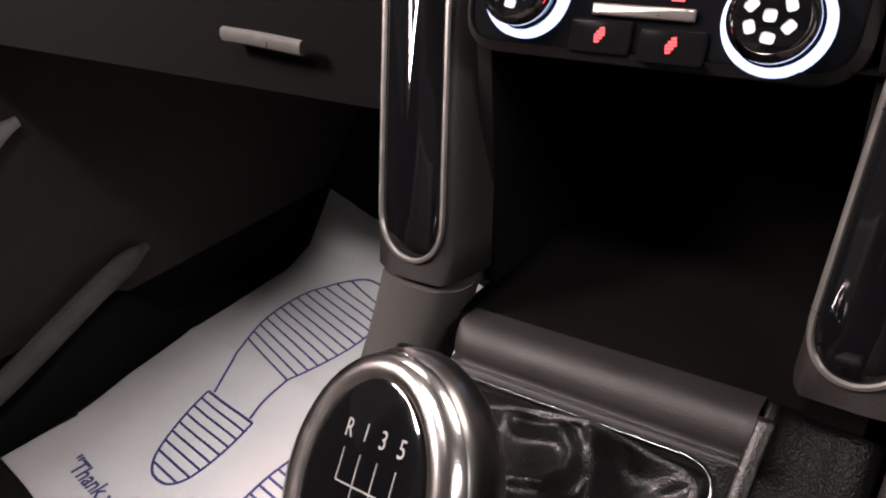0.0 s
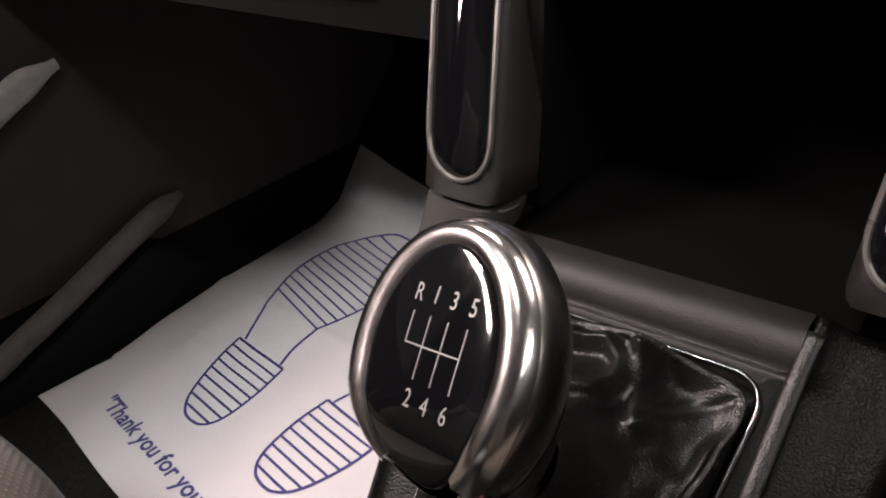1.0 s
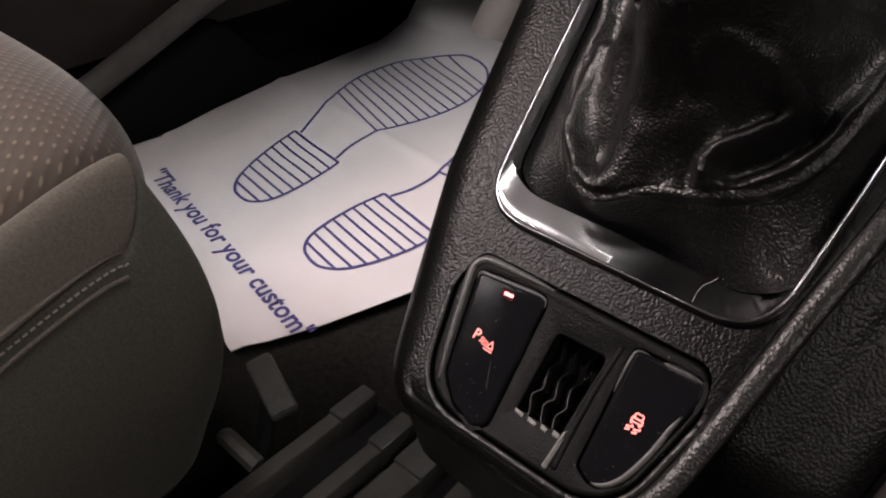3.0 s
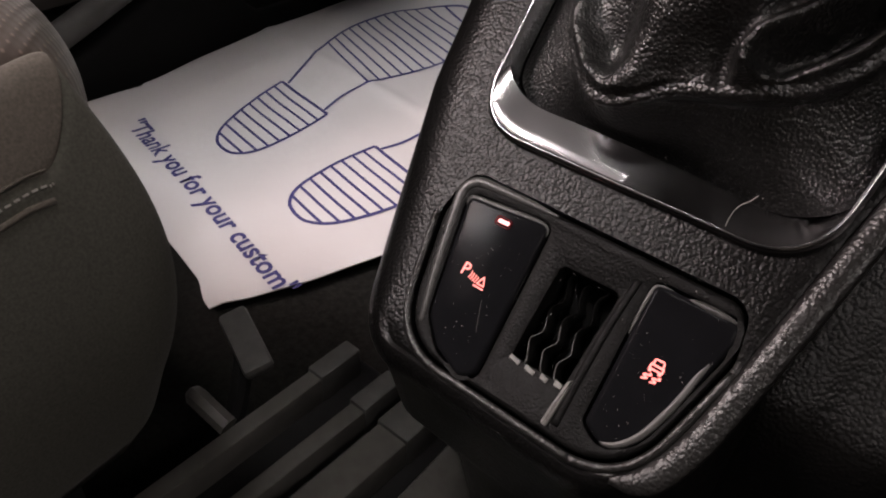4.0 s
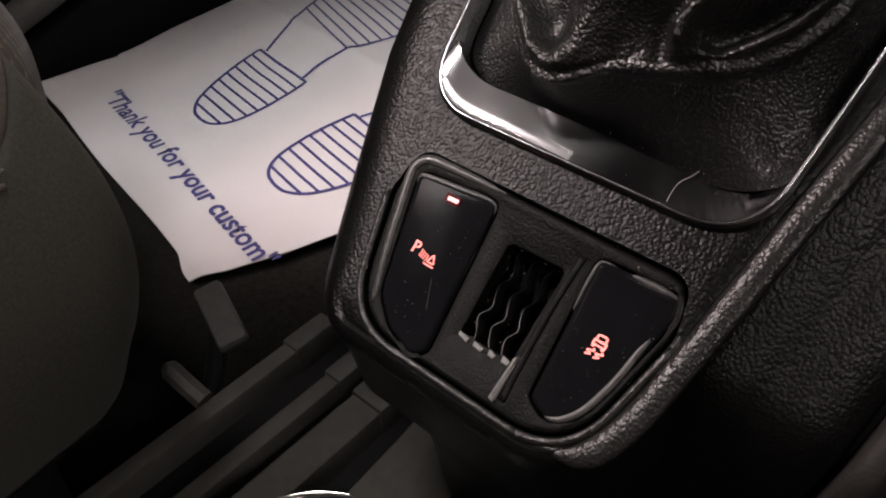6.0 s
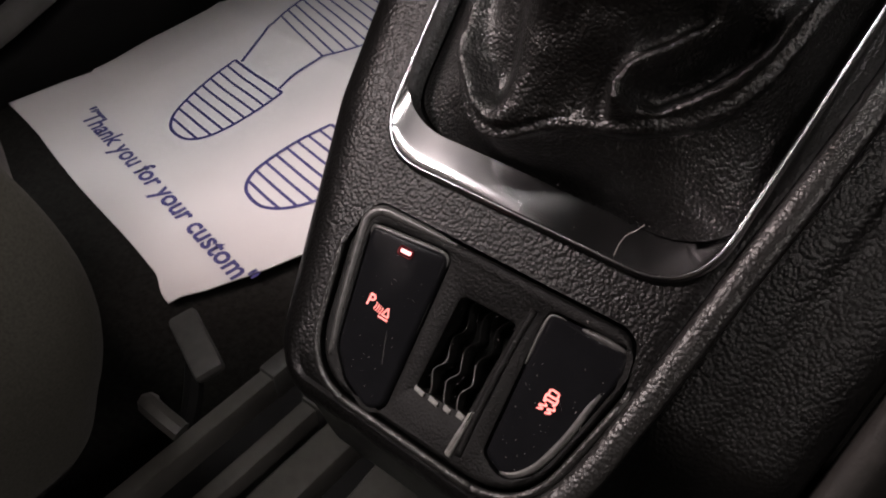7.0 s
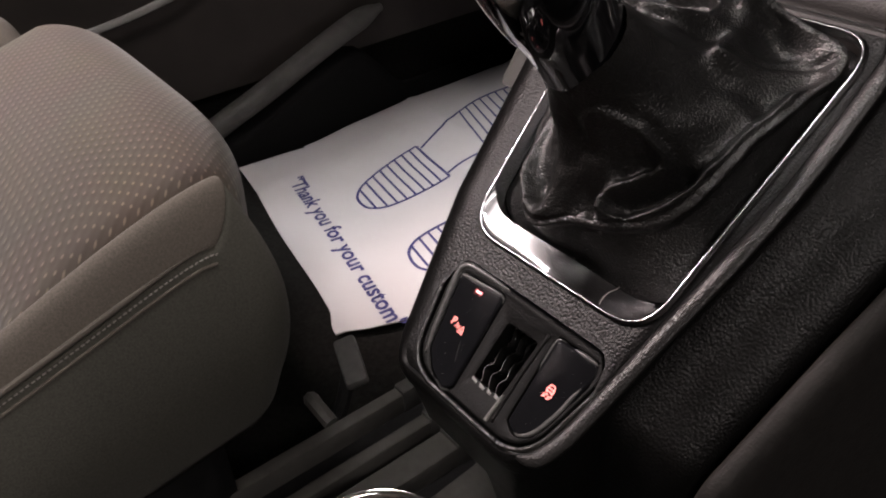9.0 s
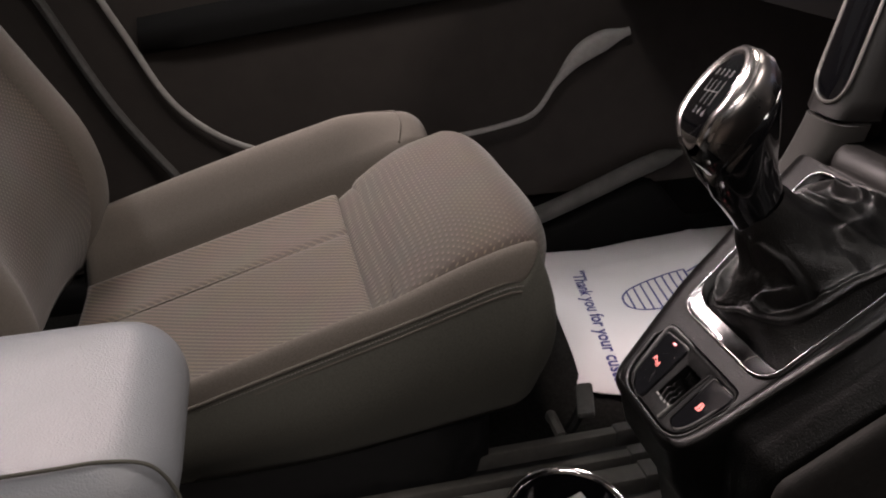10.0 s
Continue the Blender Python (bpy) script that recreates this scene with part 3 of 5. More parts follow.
def console():
    root = thing("gear_console", "black grained sloping gear console with switches and chrome surround", "centre console", CONSOLE)
    bm = bmesh.new()
    def soft(x):
        """Radius of the shell's edge: a broad roll towards the passenger, a crisp one towards the driver."""
        return 0.0090 + 0.0160 * ease((-0.034 - x) / 0.042)

    def drawn_in(share):
        one = inset(SHELL, 1.0)
        out = []
        for (x, y), (u, v) in zip(SHELL, one):
            if y > 0.205:
                u, v = x - math.copysign(1.0, x), y
            out.append((x + (u - x) * soft(x) * share, y + (v - y) * soft(x) * share))
        return out
    top = drawn_in(1.0)
    loops = [top, BEZEL, PANEL]
    edges = []
    loop_verts = []
    for lp in loops:
        vs = [bm.verts.new((x, y, 0)) for x, y in lp]
        loop_verts.append(vs)
        edges += [bm.edges.new((vs[k], vs[(k + 1) % len(vs)])) for k in range(len(vs))]
    bmesh.ops.triangle_fill(bm, edges=edges, use_beauty=True, use_dissolve=False, normal=(0, 0, 1))
    for vs, lp, d in ((loop_verts[1], BEZEL, 0.012), (loop_verts[2], PANEL, 0.006)):
        low = [bm.verts.new((x, y, -d)) for x, y in lp]
        for k in range(len(vs)):
            j = (k + 1) % len(vs)
            bm.faces.new((vs[k], vs[j], low[j], low[k]))
    prev = loop_verts[0]
    rings = []
    for k in range(1, 13):
        a = k / 12 * math.pi / 2
        crest = 0.0009 * math.sin(math.pi * min(1.0, a / radians(60))) - (0.0010 if k == 1 else 0.0)
        rings.append([(x, y, -1.25 * soft(x0) * (1 - math.cos(a)) + crest * (1 - ease((-0.040 - x0) / 0.02))) for (x, y), (x0, y0) in zip(drawn_in(1 - math.sin(a)), SHELL)])
    for depth, narrow, ahead in ((0.03, 0.002, 0.006), (0.09, 0.008, 0.035), (0.20, 0.012, 0.06), (0.33, 0.0, 0.07)):
        ring = []
        for (x, y), (x0, y0) in zip(inset(SHELL, narrow), SHELL):
            back = 1 - ease((y + 0.02) / 0.14)
            ring.append(tuple(Vector((x, y, -1.25 * soft(x0))) + DOWN * depth + AHEAD * (ahead * back)))
        rings.append(ring)
    for r in rings:
        vs = [bm.verts.new(p) for p in r]
        for k in range(len(vs)):
            j = (k + 1) % len(vs)
            bm.faces.new((prev[k], prev[j], vs[j], vs[k]))
        prev = vs
    part("console_shell", bm, GRAINED, root, smooth=50)

    # ridge along the driver-side rim, and the rounded lip of the switch opening; highlights put into their paler vinyl
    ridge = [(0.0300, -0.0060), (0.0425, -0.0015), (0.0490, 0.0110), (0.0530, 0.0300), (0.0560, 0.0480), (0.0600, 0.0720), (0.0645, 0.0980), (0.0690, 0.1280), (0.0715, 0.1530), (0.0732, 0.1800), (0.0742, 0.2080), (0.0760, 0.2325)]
    part("rim_ridge", sweep([(x, y, -0.0006) for x, y in ridge], lambda t: 0.0006 + 0.0034 * ease(t / 0.12), 12, (0, 0, 1), 90, 0.50), LITVINYL, root, "raised ridge of grained vinyl, highlight put into its colour", smooth=180)
    high = [k for k, p in enumerate(PANEL) if p[1] > 0.044]
    mouth = PANEL[high[-1] + 1:] + PANEL[:high[0]]
    part("opening_lip", sweep([(x * 1.022, y - 0.0008, -0.0002) for x, y in mouth], lambda t: 0.0004 + 0.0009 * min(1.0, 6 * t, 6 * (1 - t)), 8, (0, 0, 1), 120, 0.7), LITVINYL, root, "thin rounded lip round the switch panel", smooth=180)

    # chrome surround: thin sides, broad sloping rear face
    inner = []
    for x, y in BEZEL:
        rear = 1 - ease((y - 0.062) / 0.032)
        v = Vector((x, y))
        c = Vector((0, 0.137))
        d = (c - v).normalized()
        inner.append(tuple(v + d * 0.0014 + Vector((0, 0.0112)) * rear + Vector((-x * 0.05, 0)) * rear))
    edge = inset(BEZEL, 0.0006)

    def face(share):
        # the rear face falls gently inwards and is crowned across
        ring = []
        for (x0, y0), (x1, y1) in zip(edge, inner):
            x, y = x0 + (x1 - x0) * share, y0 + (y1 - y0) * share
            rear = 1 - ease((y - 0.064) / 0.04)
            ring.append((x, y, 0.0026 - 0.0006 * share - rear * share * (0.0014 * share ** 0.5 + 2.6 * (x + 0.030) ** 2)))
        return ring
    rings = [lift(inset(BEZEL, -0.0005), -0.004), lift(inset(BEZEL, -0.0008), 0.0014), face(0.0), face(0.35), face(0.7), face(1.0), [(x, y, -0.012) for x, y in inner]]
    part("chrome_surround", loft(rings, cap=False), DUSTYCHROME, root, "chrome gaiter surround, broad at the rear", smooth=55)
    rings = []
    for k in range(13):
        a = math.pi * (-0.1 + 1.2 * k / 12)
        rings.append(lift(inset(BEZEL, 0.0006 - 0.0008 * math.cos(a)), 0.0018 + 0.0010 * math.sin(a)))
    part("surround_bead", loft(rings, cap=False), DUSTYCHROME, root, "thin rounded chrome bead round the gaiter", smooth=180)

    # gaiter with folds
    base = []
    N = 300
    for k in range(N):
        a = 2 * math.pi * k / N
        base.append(a)

    def rim_point(a):
        # the surround's inner loop met by a ray at the angle a
        c = Vector((0, 0.137))
        d = Vector((math.cos(a), math.sin(a)))
        best = None
        for i in range(len(inner)):
            p, q = Vector(inner[i]), Vector(inner[(i + 1) % len(inner)])
            e = q - p
            den = d.x * e.y - d.y * e.x
            if abs(den) < 1e-12:
                continue
            t = ((p.x - c.x) * e.y - (p.y - c.y) * e.x) / den
            u = ((p.x - c.x) * d.y - (p.y - c.y) * d.x) / den
            if t > 0 and -0.001 <= u <= 1.001 and (best is None or t < best):
                best = t
        return c + d * (best * 0.992)
    rim = [rim_point(a) for a in base]
    hub = Vector((0.0, 0.137))
    top_c = Vector((0.006, 0.142))
    # the slack roll's edge round the opening, as place across, up the slope and height
    crease = [(-0.012, 0.0810, 0.0190), (0.006, 0.0895, 0.0215), (0.024, 0.0950, 0.0220), (0.0405, 0.1065, 0.0190), (0.0460, 0.1155, 0.0185), (0.0500, 0.1300, 0.0190), (0.0520, 0.1400, 0.0190), (0.0535, 0.1520, 0.0170), (0.0575, 0.1740, 0.0110), (0.0600, 0.1930, 0.0050),
              (0.0545, 0.2005, 0.0040), (0.0430, 0.2020, 0.0070), (0.0310, 0.2035, 0.0120), (0.0205, 0.2045, 0.0230), (0.008, 0.2035, 0.0250), (-0.010, 0.2005, 0.0250), (-0.028, 0.1970, 0.0200), (-0.050, 0.185, 0.0120), (-0.049, 0.160, 0.0130), (-0.043, 0.140, 0.0140), (-0.038, 0.112, 0.0140), (-0.030, 0.0945, 0.0155)]
    polar = sorted((math.atan2(b - hub.y, a - hub.x) % (2 * math.pi), math.hypot(a - hub.x, b - hub.y), w) for a, b, w in crease)

    def crease_at(a):
        a %= 2 * math.pi
        if a < polar[0][0]:
            a += 2 * math.pi
        n = len(polar)
        for k in range(n):
            lo, hi = polar[k][0], polar[(k + 1) % n][0] + (2 * math.pi if k == n - 1 else 0)
            if lo <= a <= hi:
                t = (a - lo) / (hi - lo)
                vals = []
                for c in (1, 2):
                    p0, p1, p2, p3 = (polar[(k + d) % n][c] for d in (-1, 0, 1, 2))
                    vals.append(0.5 * (2 * p1 + (p2 - p0) * t + (2 * p0 - 5 * p1 + 4 * p2 - p3) * t * t + (3 * p1 - p0 - 3 * p2 + p3) * t ** 3))
                return vals
        return polar[0][1], polar[0][2]

    # creases in the bag: line in the plan, height, half width
    rear_folds = [([(0.0205, 0.0970), (0.0195, 0.1010), (0.0212, 0.1045), (0.0290, 0.1130), (0.0360, 0.1228), (0.0350, 0.1262), (0.0300, 0.1270), (0.0205, 0.1240), (0.0125, 0.1190)], 0.0058, 0.0023),
              ([(0.0225, 0.0985), (0.0375, 0.1088), (0.0425, 0.1170), (0.0465, 0.1300), (0.0485, 0.1400), (0.0502, 0.1515), (0.0550, 0.1725)], 0.0036, 0.0044), ([(0.0275, 0.1035), (0.0350, 0.1140), (0.0410, 0.1250)], -0.0055, 0.0038), ([(0.0220, 0.1140), (0.0295, 0.1210)], -0.0040, 0.0030),
              ([(-0.0360, 0.1300), (-0.0335, 0.1108), (-0.0300, 0.0974), (-0.0190, 0.0875)], 0.0050, 0.0036), ([(-0.0440, 0.1250), (-0.0430, 0.1080), (-0.0350, 0.0925)], 0.0030, 0.0030), ([(-0.0150, 0.1250), (-0.0160, 0.1050), (-0.0165, 0.0920)], -0.0060, 0.0056)]
    upper_folds = [([(-0.0120, 0.0850), (0.0020, 0.0960), (0.0090, 0.1080)], 0.0030, 0.0060), ([(0.0000, 0.1180), (0.0070, 0.1360)], 0.0060, 0.0048), ([(0.0300, 0.1320), (0.0400, 0.1420), (0.0440, 0.1560)], 0.0040, 0.0045),
              ([(-0.0090, 0.1943), (0.0069, 0.1986), (0.0142, 0.1926), (0.0175, 0.1842), (0.0133, 0.1766), (0.0000, 0.1728)], 0.0075, 0.0030), ([(0.0205, 0.2040), (0.0217, 0.1934), (0.0266, 0.1817), (0.0316, 0.1717)], 0.0085, 0.0042),
              ([(0.0320, 0.1758), (0.0448, 0.1872), (0.0560, 0.1955)], -0.0022, 0.0018), ([(-0.0120, 0.198), (-0.0220, 0.180), (-0.0180, 0.160)], 0.0060, 0.0055)]
    ridges = rear_folds + upper_folds
    hollows = [(0.005, 0.185, 0.0020, 0.0060), (0.036, 0.192, 0.0050, 0.0080), (0.010, 0.164, 0.0050, 0.0060), (0.033, 0.158, 0.0030, 0.0065)]

    def off_line(x, y, line):
        best = 1.0
        for (ax, ay), (bx, by) in zip(line, line[1:]):
            ex, ey = bx - ax, by - ay
            t = max(0.0, min(1.0, ((x - ax) * ex + (y - ay) * ey) / (ex * ex + ey * ey)))
            best = min(best, math.hypot(x - ax - ex * t, y - ay - ey * t))
        return best
    rows = []
    S = 110
    for j in range(S + 1):
        s = j / S
        ring = []
        for k, a in enumerate(base):
            out = Vector((math.cos(a), math.sin(a)))
            R = (rim[k] - hub).length
            rc, wc = crease_at(a)
            rc = min(rc, R - (0.0012 if out.y > 0.8 else 0.0035))
            drop = min(0.010, 0.3 * (R - rc) + 0.004)
            lip = rc + 0.0012
            if s < 0.16:
                t = s / 0.16
                rho = R + (lip - 0.001 - R) * t
                w = -0.0085 + (wc - drop + 0.0085) * t ** 1.05
            elif s < 0.28:
                t = (s - 0.16) / 0.12
                rho = lip - 0.001 + 0.0014 * math.sin(t * math.pi) - 0.0014 * ease((t - 0.6) / 0.4)
                w = wc - drop + drop * math.sin(t * math.pi / 2)
            else:
                t = (s - 0.28) / 0.72
                rho = (rc - 0.0012) + (0.0185 - rc + 0.0012) * (0.55 * t + 0.45 * ease(t))
                w = wc + (0.079 - wc) * (0.10 * t + 0.90 * t ** 2.5) - (0.0055 - 0.0050 * max(0, -math.sin(a))) * math.sin(math.pi * min(1, t * 1.8)) ** 2 * (t < 0.5555)
            c = hub.lerp(top_c, ease((s - 0.28) / 0.72))
            p = c + out * rho
            loose = ease((s - 0.26) / 0.06) * (1 - ease((s - 0.86) / 0.12))
            if loose > 0:
                for line, h, wid in ridges:
                    d = off_line(p.x, p.y, line)
                    if d < 4 * wid:
                        w += loose * h * (math.exp(-(d / wid) ** 2) - 0.25 * math.exp(-((d - 2.1 * wid) / wid) ** 2))
                for hx, hy, deep, rad in hollows:
                    w -= loose * deep * math.exp(-((p.x - hx) ** 2 + (p.y - hy) ** 2) / rad ** 2)
            nz = noise.fractal(Vector((p.x * 60 + 3, p.y * 60, w * 30)), 0.8, 2.2, 2)
            fine = noise.fractal(Vector((a * 9, s * 7, 2)), 0.8, 2.0, 3)
            w += (0.0015 * nz + 0.0005 * fine) * (1 - 0.6 * max(0.0, out.y)) * ease((s - 0.10) / 0.2) * (1 - 0.4 * s)
            fan = math.sin(a * 46 + 5 * nz) * math.exp(-((s - 0.33) / 0.05) ** 2) * max(0, -math.sin(a)) ** 3
            w += 0.0003 * fan
            ring.append((p.x, p.y, w))
        rows.append(ring)
    part("gaiter", loft(rows, cap=False), GAITER, root, "creased black leather gear gaiter", smooth=180)

    # switch panel in its recess: one moulded plate with openings for the switches and the ribbed blank
    SW_LEFT = rounded([(-0.0425, 0.0445), (-0.0335, 0.0065), (-0.0255, -0.0008), (-0.0150, -0.0045), (-0.0102, -0.0015), (-0.0134, 0.0468)], [0.004, 0.010, 0.009, 0.004, 0.004, 0.004], 6)
    SW_RIGHT = rounded([(0.0208, 0.0458), (0.0228, 0.0040), (0.0300, 0.0006), (0.0385, 0.0075), (0.0428, 0.0240), (0.0462, 0.0400), (0.0450, 0.0462)], [0.003, 0.003, 0.009, 0.012, 0.02, 0.004, 0.004], 6)
    GRILLE = rounded([(-0.0046, 0.0085), (0.0138, 0.0090), (0.0142, 0.0240), (0.0150, 0.0390), (-0.0052, 0.0385)], [0.001, 0.001, 0.01, 0.003, 0.003], 4)

    def moulded_plate(outer, holes, w1, soft, deep):
        """A plate with a soft outer edge and sharp-lipped openings."""
        bm = bmesh.new()
        rim_loop = inset(outer, soft)
        made, wires = [], []
        for lp in [rim_loop] + holes:
            vs = [bm.verts.new((x, y, w1)) for x, y in lp]
            made.append(vs)
            wires += [bm.edges.new((vs[k], vs[(k + 1) % len(vs)])) for k in range(len(vs))]
        bmesh.ops.triangle_fill(bm, edges=wires, use_beauty=True, use_dissolve=False, normal=(0, 0, 1))
        walls = [(made[0], [lift(inset(outer, soft * (1 - math.sin(a))), w1 - soft * (1 - math.cos(a))) for a in (0.5, 1.0, 1.57)] + [lift(outer, -deep)])]
        for vs, lp in zip(made[1:], holes):
            walls.append((vs, [lift(inset(lp, 0.0004), w1 - 0.0003), lift(inset(lp, 0.0005), -deep)]))
        for prev, rings in walls:
            for ring in rings:
                low = [bm.verts.new(p) for p in ring]
                for k in range(len(prev)):
                    j = (k + 1) % len(prev)
                    bm.faces.new((prev[k], prev[j], low[j], low[k]))
                prev = low
        return bm
    surround = part("switch_surround", moulded_plate(inset(PANEL, 0.0010), [inset(SW_LEFT, -0.0011), inset(SW_RIGHT, -0.0011), GRILLE], -0.0002, 0.0016, 0.010), PANELBLACK, root, "dusty matt black switch surround", smooth=50)
    part("surround_floor", pad(inset(PANEL, 0.0020), -0.0135, -0.0105, 0.0005, 1), RUBBER, surround)
    # raised frame lip that wraps round the first switch; the light on it is put into its grey
    hood = [(-0.0345, 0.0030), (-0.0392, 0.0180), (-0.0432, 0.0340), (-0.0452, 0.0440), (-0.0420, 0.0486), (-0.0340, 0.0495), (-0.0200, 0.0498), (-0.0130, 0.0498)]
    part("surround_lip", sweep([(x, y, -0.0003) for x, y in hood], lambda t: 0.0005 + 0.0013 * math.sin(math.pi * min(1, t * 1.05 + 0.02)) ** 0.6, 8, (0, 0, 1), 50, 0.55), GLINTWEAR, surround, "rounded lip round the switch, paled for the light on it", smooth=180)

    def button(loop, w1):
        return part("push_switch", pad(loop, -0.009, w1, 0.0018, 5), SWITCH, root, "glossy black push switch with a red lit symbol", smooth=180)
    left = button(SW_LEFT, 0.0008)
    right = button(SW_RIGHT, 0.0004)

    # Pale strips along the bevels stand in for their highlights.
    def edge_glint(parent, pts, r, flat=0.55):
        part("switch_edge", sweep(pts, lambda t: r * (0.25 + 0.75 * math.sin(math.pi * t) ** 0.5), 8, (0, 0, 1), 30, flat), GLINTWEAR, parent, "pale highlight painted along the switch bevel", smooth=180)
    edge_glint(left, [(-0.0412, 0.0405, -0.0004), (-0.0412, 0.0432, 0.0000), (-0.0380, 0.0440, 0.0002), (-0.0280, 0.0449, 0.0002), (-0.0180, 0.0458, 0.0000), (-0.0142, 0.0450, -0.0004), (-0.0136, 0.0420, -0.0006)], 0.0010)
    edge_glint(left, [(-0.0134, 0.0400, -0.0004), (-0.0126, 0.0290, -0.0004), (-0.0116, 0.0150, -0.0005)], 0.0003)
    edge_glint(right, [(0.0214, 0.0300, -0.0006), (0.0211, 0.0380, -0.0004), (0.0213, 0.0438, -0.0004), (0.0228, 0.0452, -0.0004), (0.0260, 0.0456, -0.0005)], 0.0006)
    edge_glint(right, [(0.0310, 0.0455, -0.0002), (0.0380, 0.0456, -0.0001), (0.0440, 0.0454, -0.0002)], 0.0011)
    edge_glint(right, [(0.0442, 0.0392, -0.0002), (0.0422, 0.0290, 0.0000), (0.0405, 0.0190, 0.0000), (0.0372, 0.0088, 0.0000), (0.0330, 0.0034, -0.0001), (0.0290, 0.0018, -0.0003)], 0.0012)
    # Glow round the diode, added as a larger, faintly emitting plate.
    part("status_glow", box(-0.0294, -0.0242, 0.0396, 0.0424, 0.0005, 0.00085, 0.0008, 2), REDGLOW, left, "dim red glow round the status light, added as a plate")
    part("status_light", moved(box(-0.0019, 0.0019, -0.0006, 0.0006, 0.0006, 0.00110, 0.0003), pose(-0.0268, 0.0411, 0, 0, 0, 3)), REDHOT, left, "lit pinkish red status light")
    # parking symbol: letter, waves and a cone over a line
    sym = [moved(text_mesh("P", 0.0060, 0.0002, 1.0, 0.0), pose(-0.0300, 0.0234, 0.00085))]
    for k in range(4):
        sym.append(sweep([(-0.0276 + 0.0010 * k, 0.0215 - 0.0002 * k, 0.0009), (-0.0271 + 0.0010 * k, 0.0228, 0.0009), (-0.0274 + 0.0010 * k, 0.0240 - 0.0003 * k, 0.0009)], 0.00018, 5, (0, 0, 1), 8, 0.6))
    for a, b in (((-0.0236, 0.0212), (-0.0222, 0.0240)), ((-0.0222, 0.0240), (-0.0208, 0.0212)), ((-0.0236, 0.0212), (-0.0208, 0.0212)), ((-0.0246, 0.0202), (-0.0204, 0.0202))):
        sym.append(sweep([(*a, 0.0009), (*b, 0.0009)], 0.00026, 5, (0, 0, 1), None, 0.6))
    part("parking_symbol", moved(joined(*sym), Matrix.Translation((-0.0262, 0.0228, 0)) @ Matrix.Diagonal((0.86, 0.92, 1, 1)) @ Matrix.Translation((0.0258, -0.0226, 0))), REDPALE, left, "red lit letter P with waves and a cone", smooth=20)
    # skid symbol: car and two wavy tracks
    sym = []
    for x, y, wide, high in ((0, 0.0042, 0.0036, 0.0007), (-0.0022, 0.0030, 0.0007, 0.0022), (0.0022, 0.0030, 0.0007, 0.0022), (0, 0.0018, 0.0062, 0.0008), (0, 0.0000, 0.0062, 0.0007), (-0.0029, 0.0008, 0.0008, 0.0022), (0.0029, 0.0008, 0.0008, 0.0022),
                             (-0.0023, -0.0007, 0.0013, 0.0010), (0.0023, -0.0007, 0.0013, 0.0010)):
        sym.append(box(x - wide / 2, x + wide / 2, y - high / 2, y + high / 2, 0, 0.0004, 0))
    for x in (-0.0030, 0.0012):
        sym.append(sweep([(x + 0.0016, -0.0016, 0.0002), (x + 0.0024, -0.0024, 0.0002), (x - 0.0008, -0.0031, 0.0002), (x + 0.0014, -0.0040, 0.0002), (x - 0.0010, -0.0048, 0.0002)], 0.00040, 5, (0, 0, 1), 20, 0.5))
    part("skid_symbol", moved(joined(*sym), pose(0.0326, 0.0250, 0.00055) @ Matrix.Diagonal((0.60, 0.68, 1, 1))), REDPALE, right, "red lit symbol of a skidding car", smooth=20)
    # ribbed blank between the switches, its lower edge broken
    for k, x0 in enumerate((-0.0012, 0.0040, 0.0092)):
        def wave(y):
            return x0 + 0.0010 * (math.sin((y - 0.0075) * 620 + 0.7 * k) + 0.18 * math.sin((y - 0.0075) * 1240 + k)) + 0.03 * (0.024 - y) + 0.0003 * noise.noise((y * 300, k, 0))
        rings = []
        for j in range(61):
            y = 0.0072 + 0.0305 * j / 60
            w = -0.0012 - 0.0040 * ease((y - 0.014) / 0.022)
            x = wave(y)
            rings.append([(x - 0.00045, y, -0.0104), (x - 0.00035, y, w - 0.0004), (x, y, w), (x + 0.00035, y, w - 0.0004), (x + 0.00045, y, -0.0104)])
        part("rib", loft(rings), PANELBLACK, surround, "thin wavy rib under a paler crest", smooth=60)
        crest_line = [(wave(0.0074 + 0.016 * j / 24), 0.0074 + 0.016 * j / 24, -0.0010 - 0.0040 * ease((0.016 * j / 24 - 0.0066) / 0.022)) for j in range(25)]
        part("rib_crest", sweep(crest_line, lambda t: 0.00028 * (1 - 0.7 * t), 6, (0, 0, 1)), GLINTWEAR, surround, "pale crest of the rib")
    for k, (x0, x1, y) in enumerate(((-0.0042, -0.0006, 0.0082), (0.0012, 0.0046, 0.0079), (0.0064, 0.0088, 0.0081), (0.0108, 0.0134, 0.0086))):
        part("broken_edge", loft([[(x0, y + 0.0006, -0.0009), (x0, y + 0.0012, 0.0002), (x0 + 0.0002, y - 0.0002 * k, 0.0004), (x0, y - 0.0010, -0.0009)], [(x1, y + 0.0001, -0.0009), (x1, y + 0.0006, 0.0001), (x1 - 0.0002, y - 0.0006, 0.0004), (x1, y - 0.0012, -0.0009)]]), PALEWORN, surround, "pale broken edge of the blank", smooth=30)
    part("blank_tab", pad(rounded([(0.0128, -0.0022), (0.0149, -0.0026), (0.0154, 0.0122), (0.0138, 0.0108)], 0.0006, 3), -0.004, 0.0008, 0.0006, 2), PALEWORN, surround, "pale edge of a broken tab")
    part("blank_wall", sweep([(0.0166, -0.0010, -0.0002), (0.0160, 0.0150, 0.0000), (0.0160, 0.0300, 0.0000), (0.0168, 0.0440, -0.0002)], lambda t: 0.0011, 8, (0, 0, 1), 30, 0.6), PANELBLACK, surround, smooth=180)
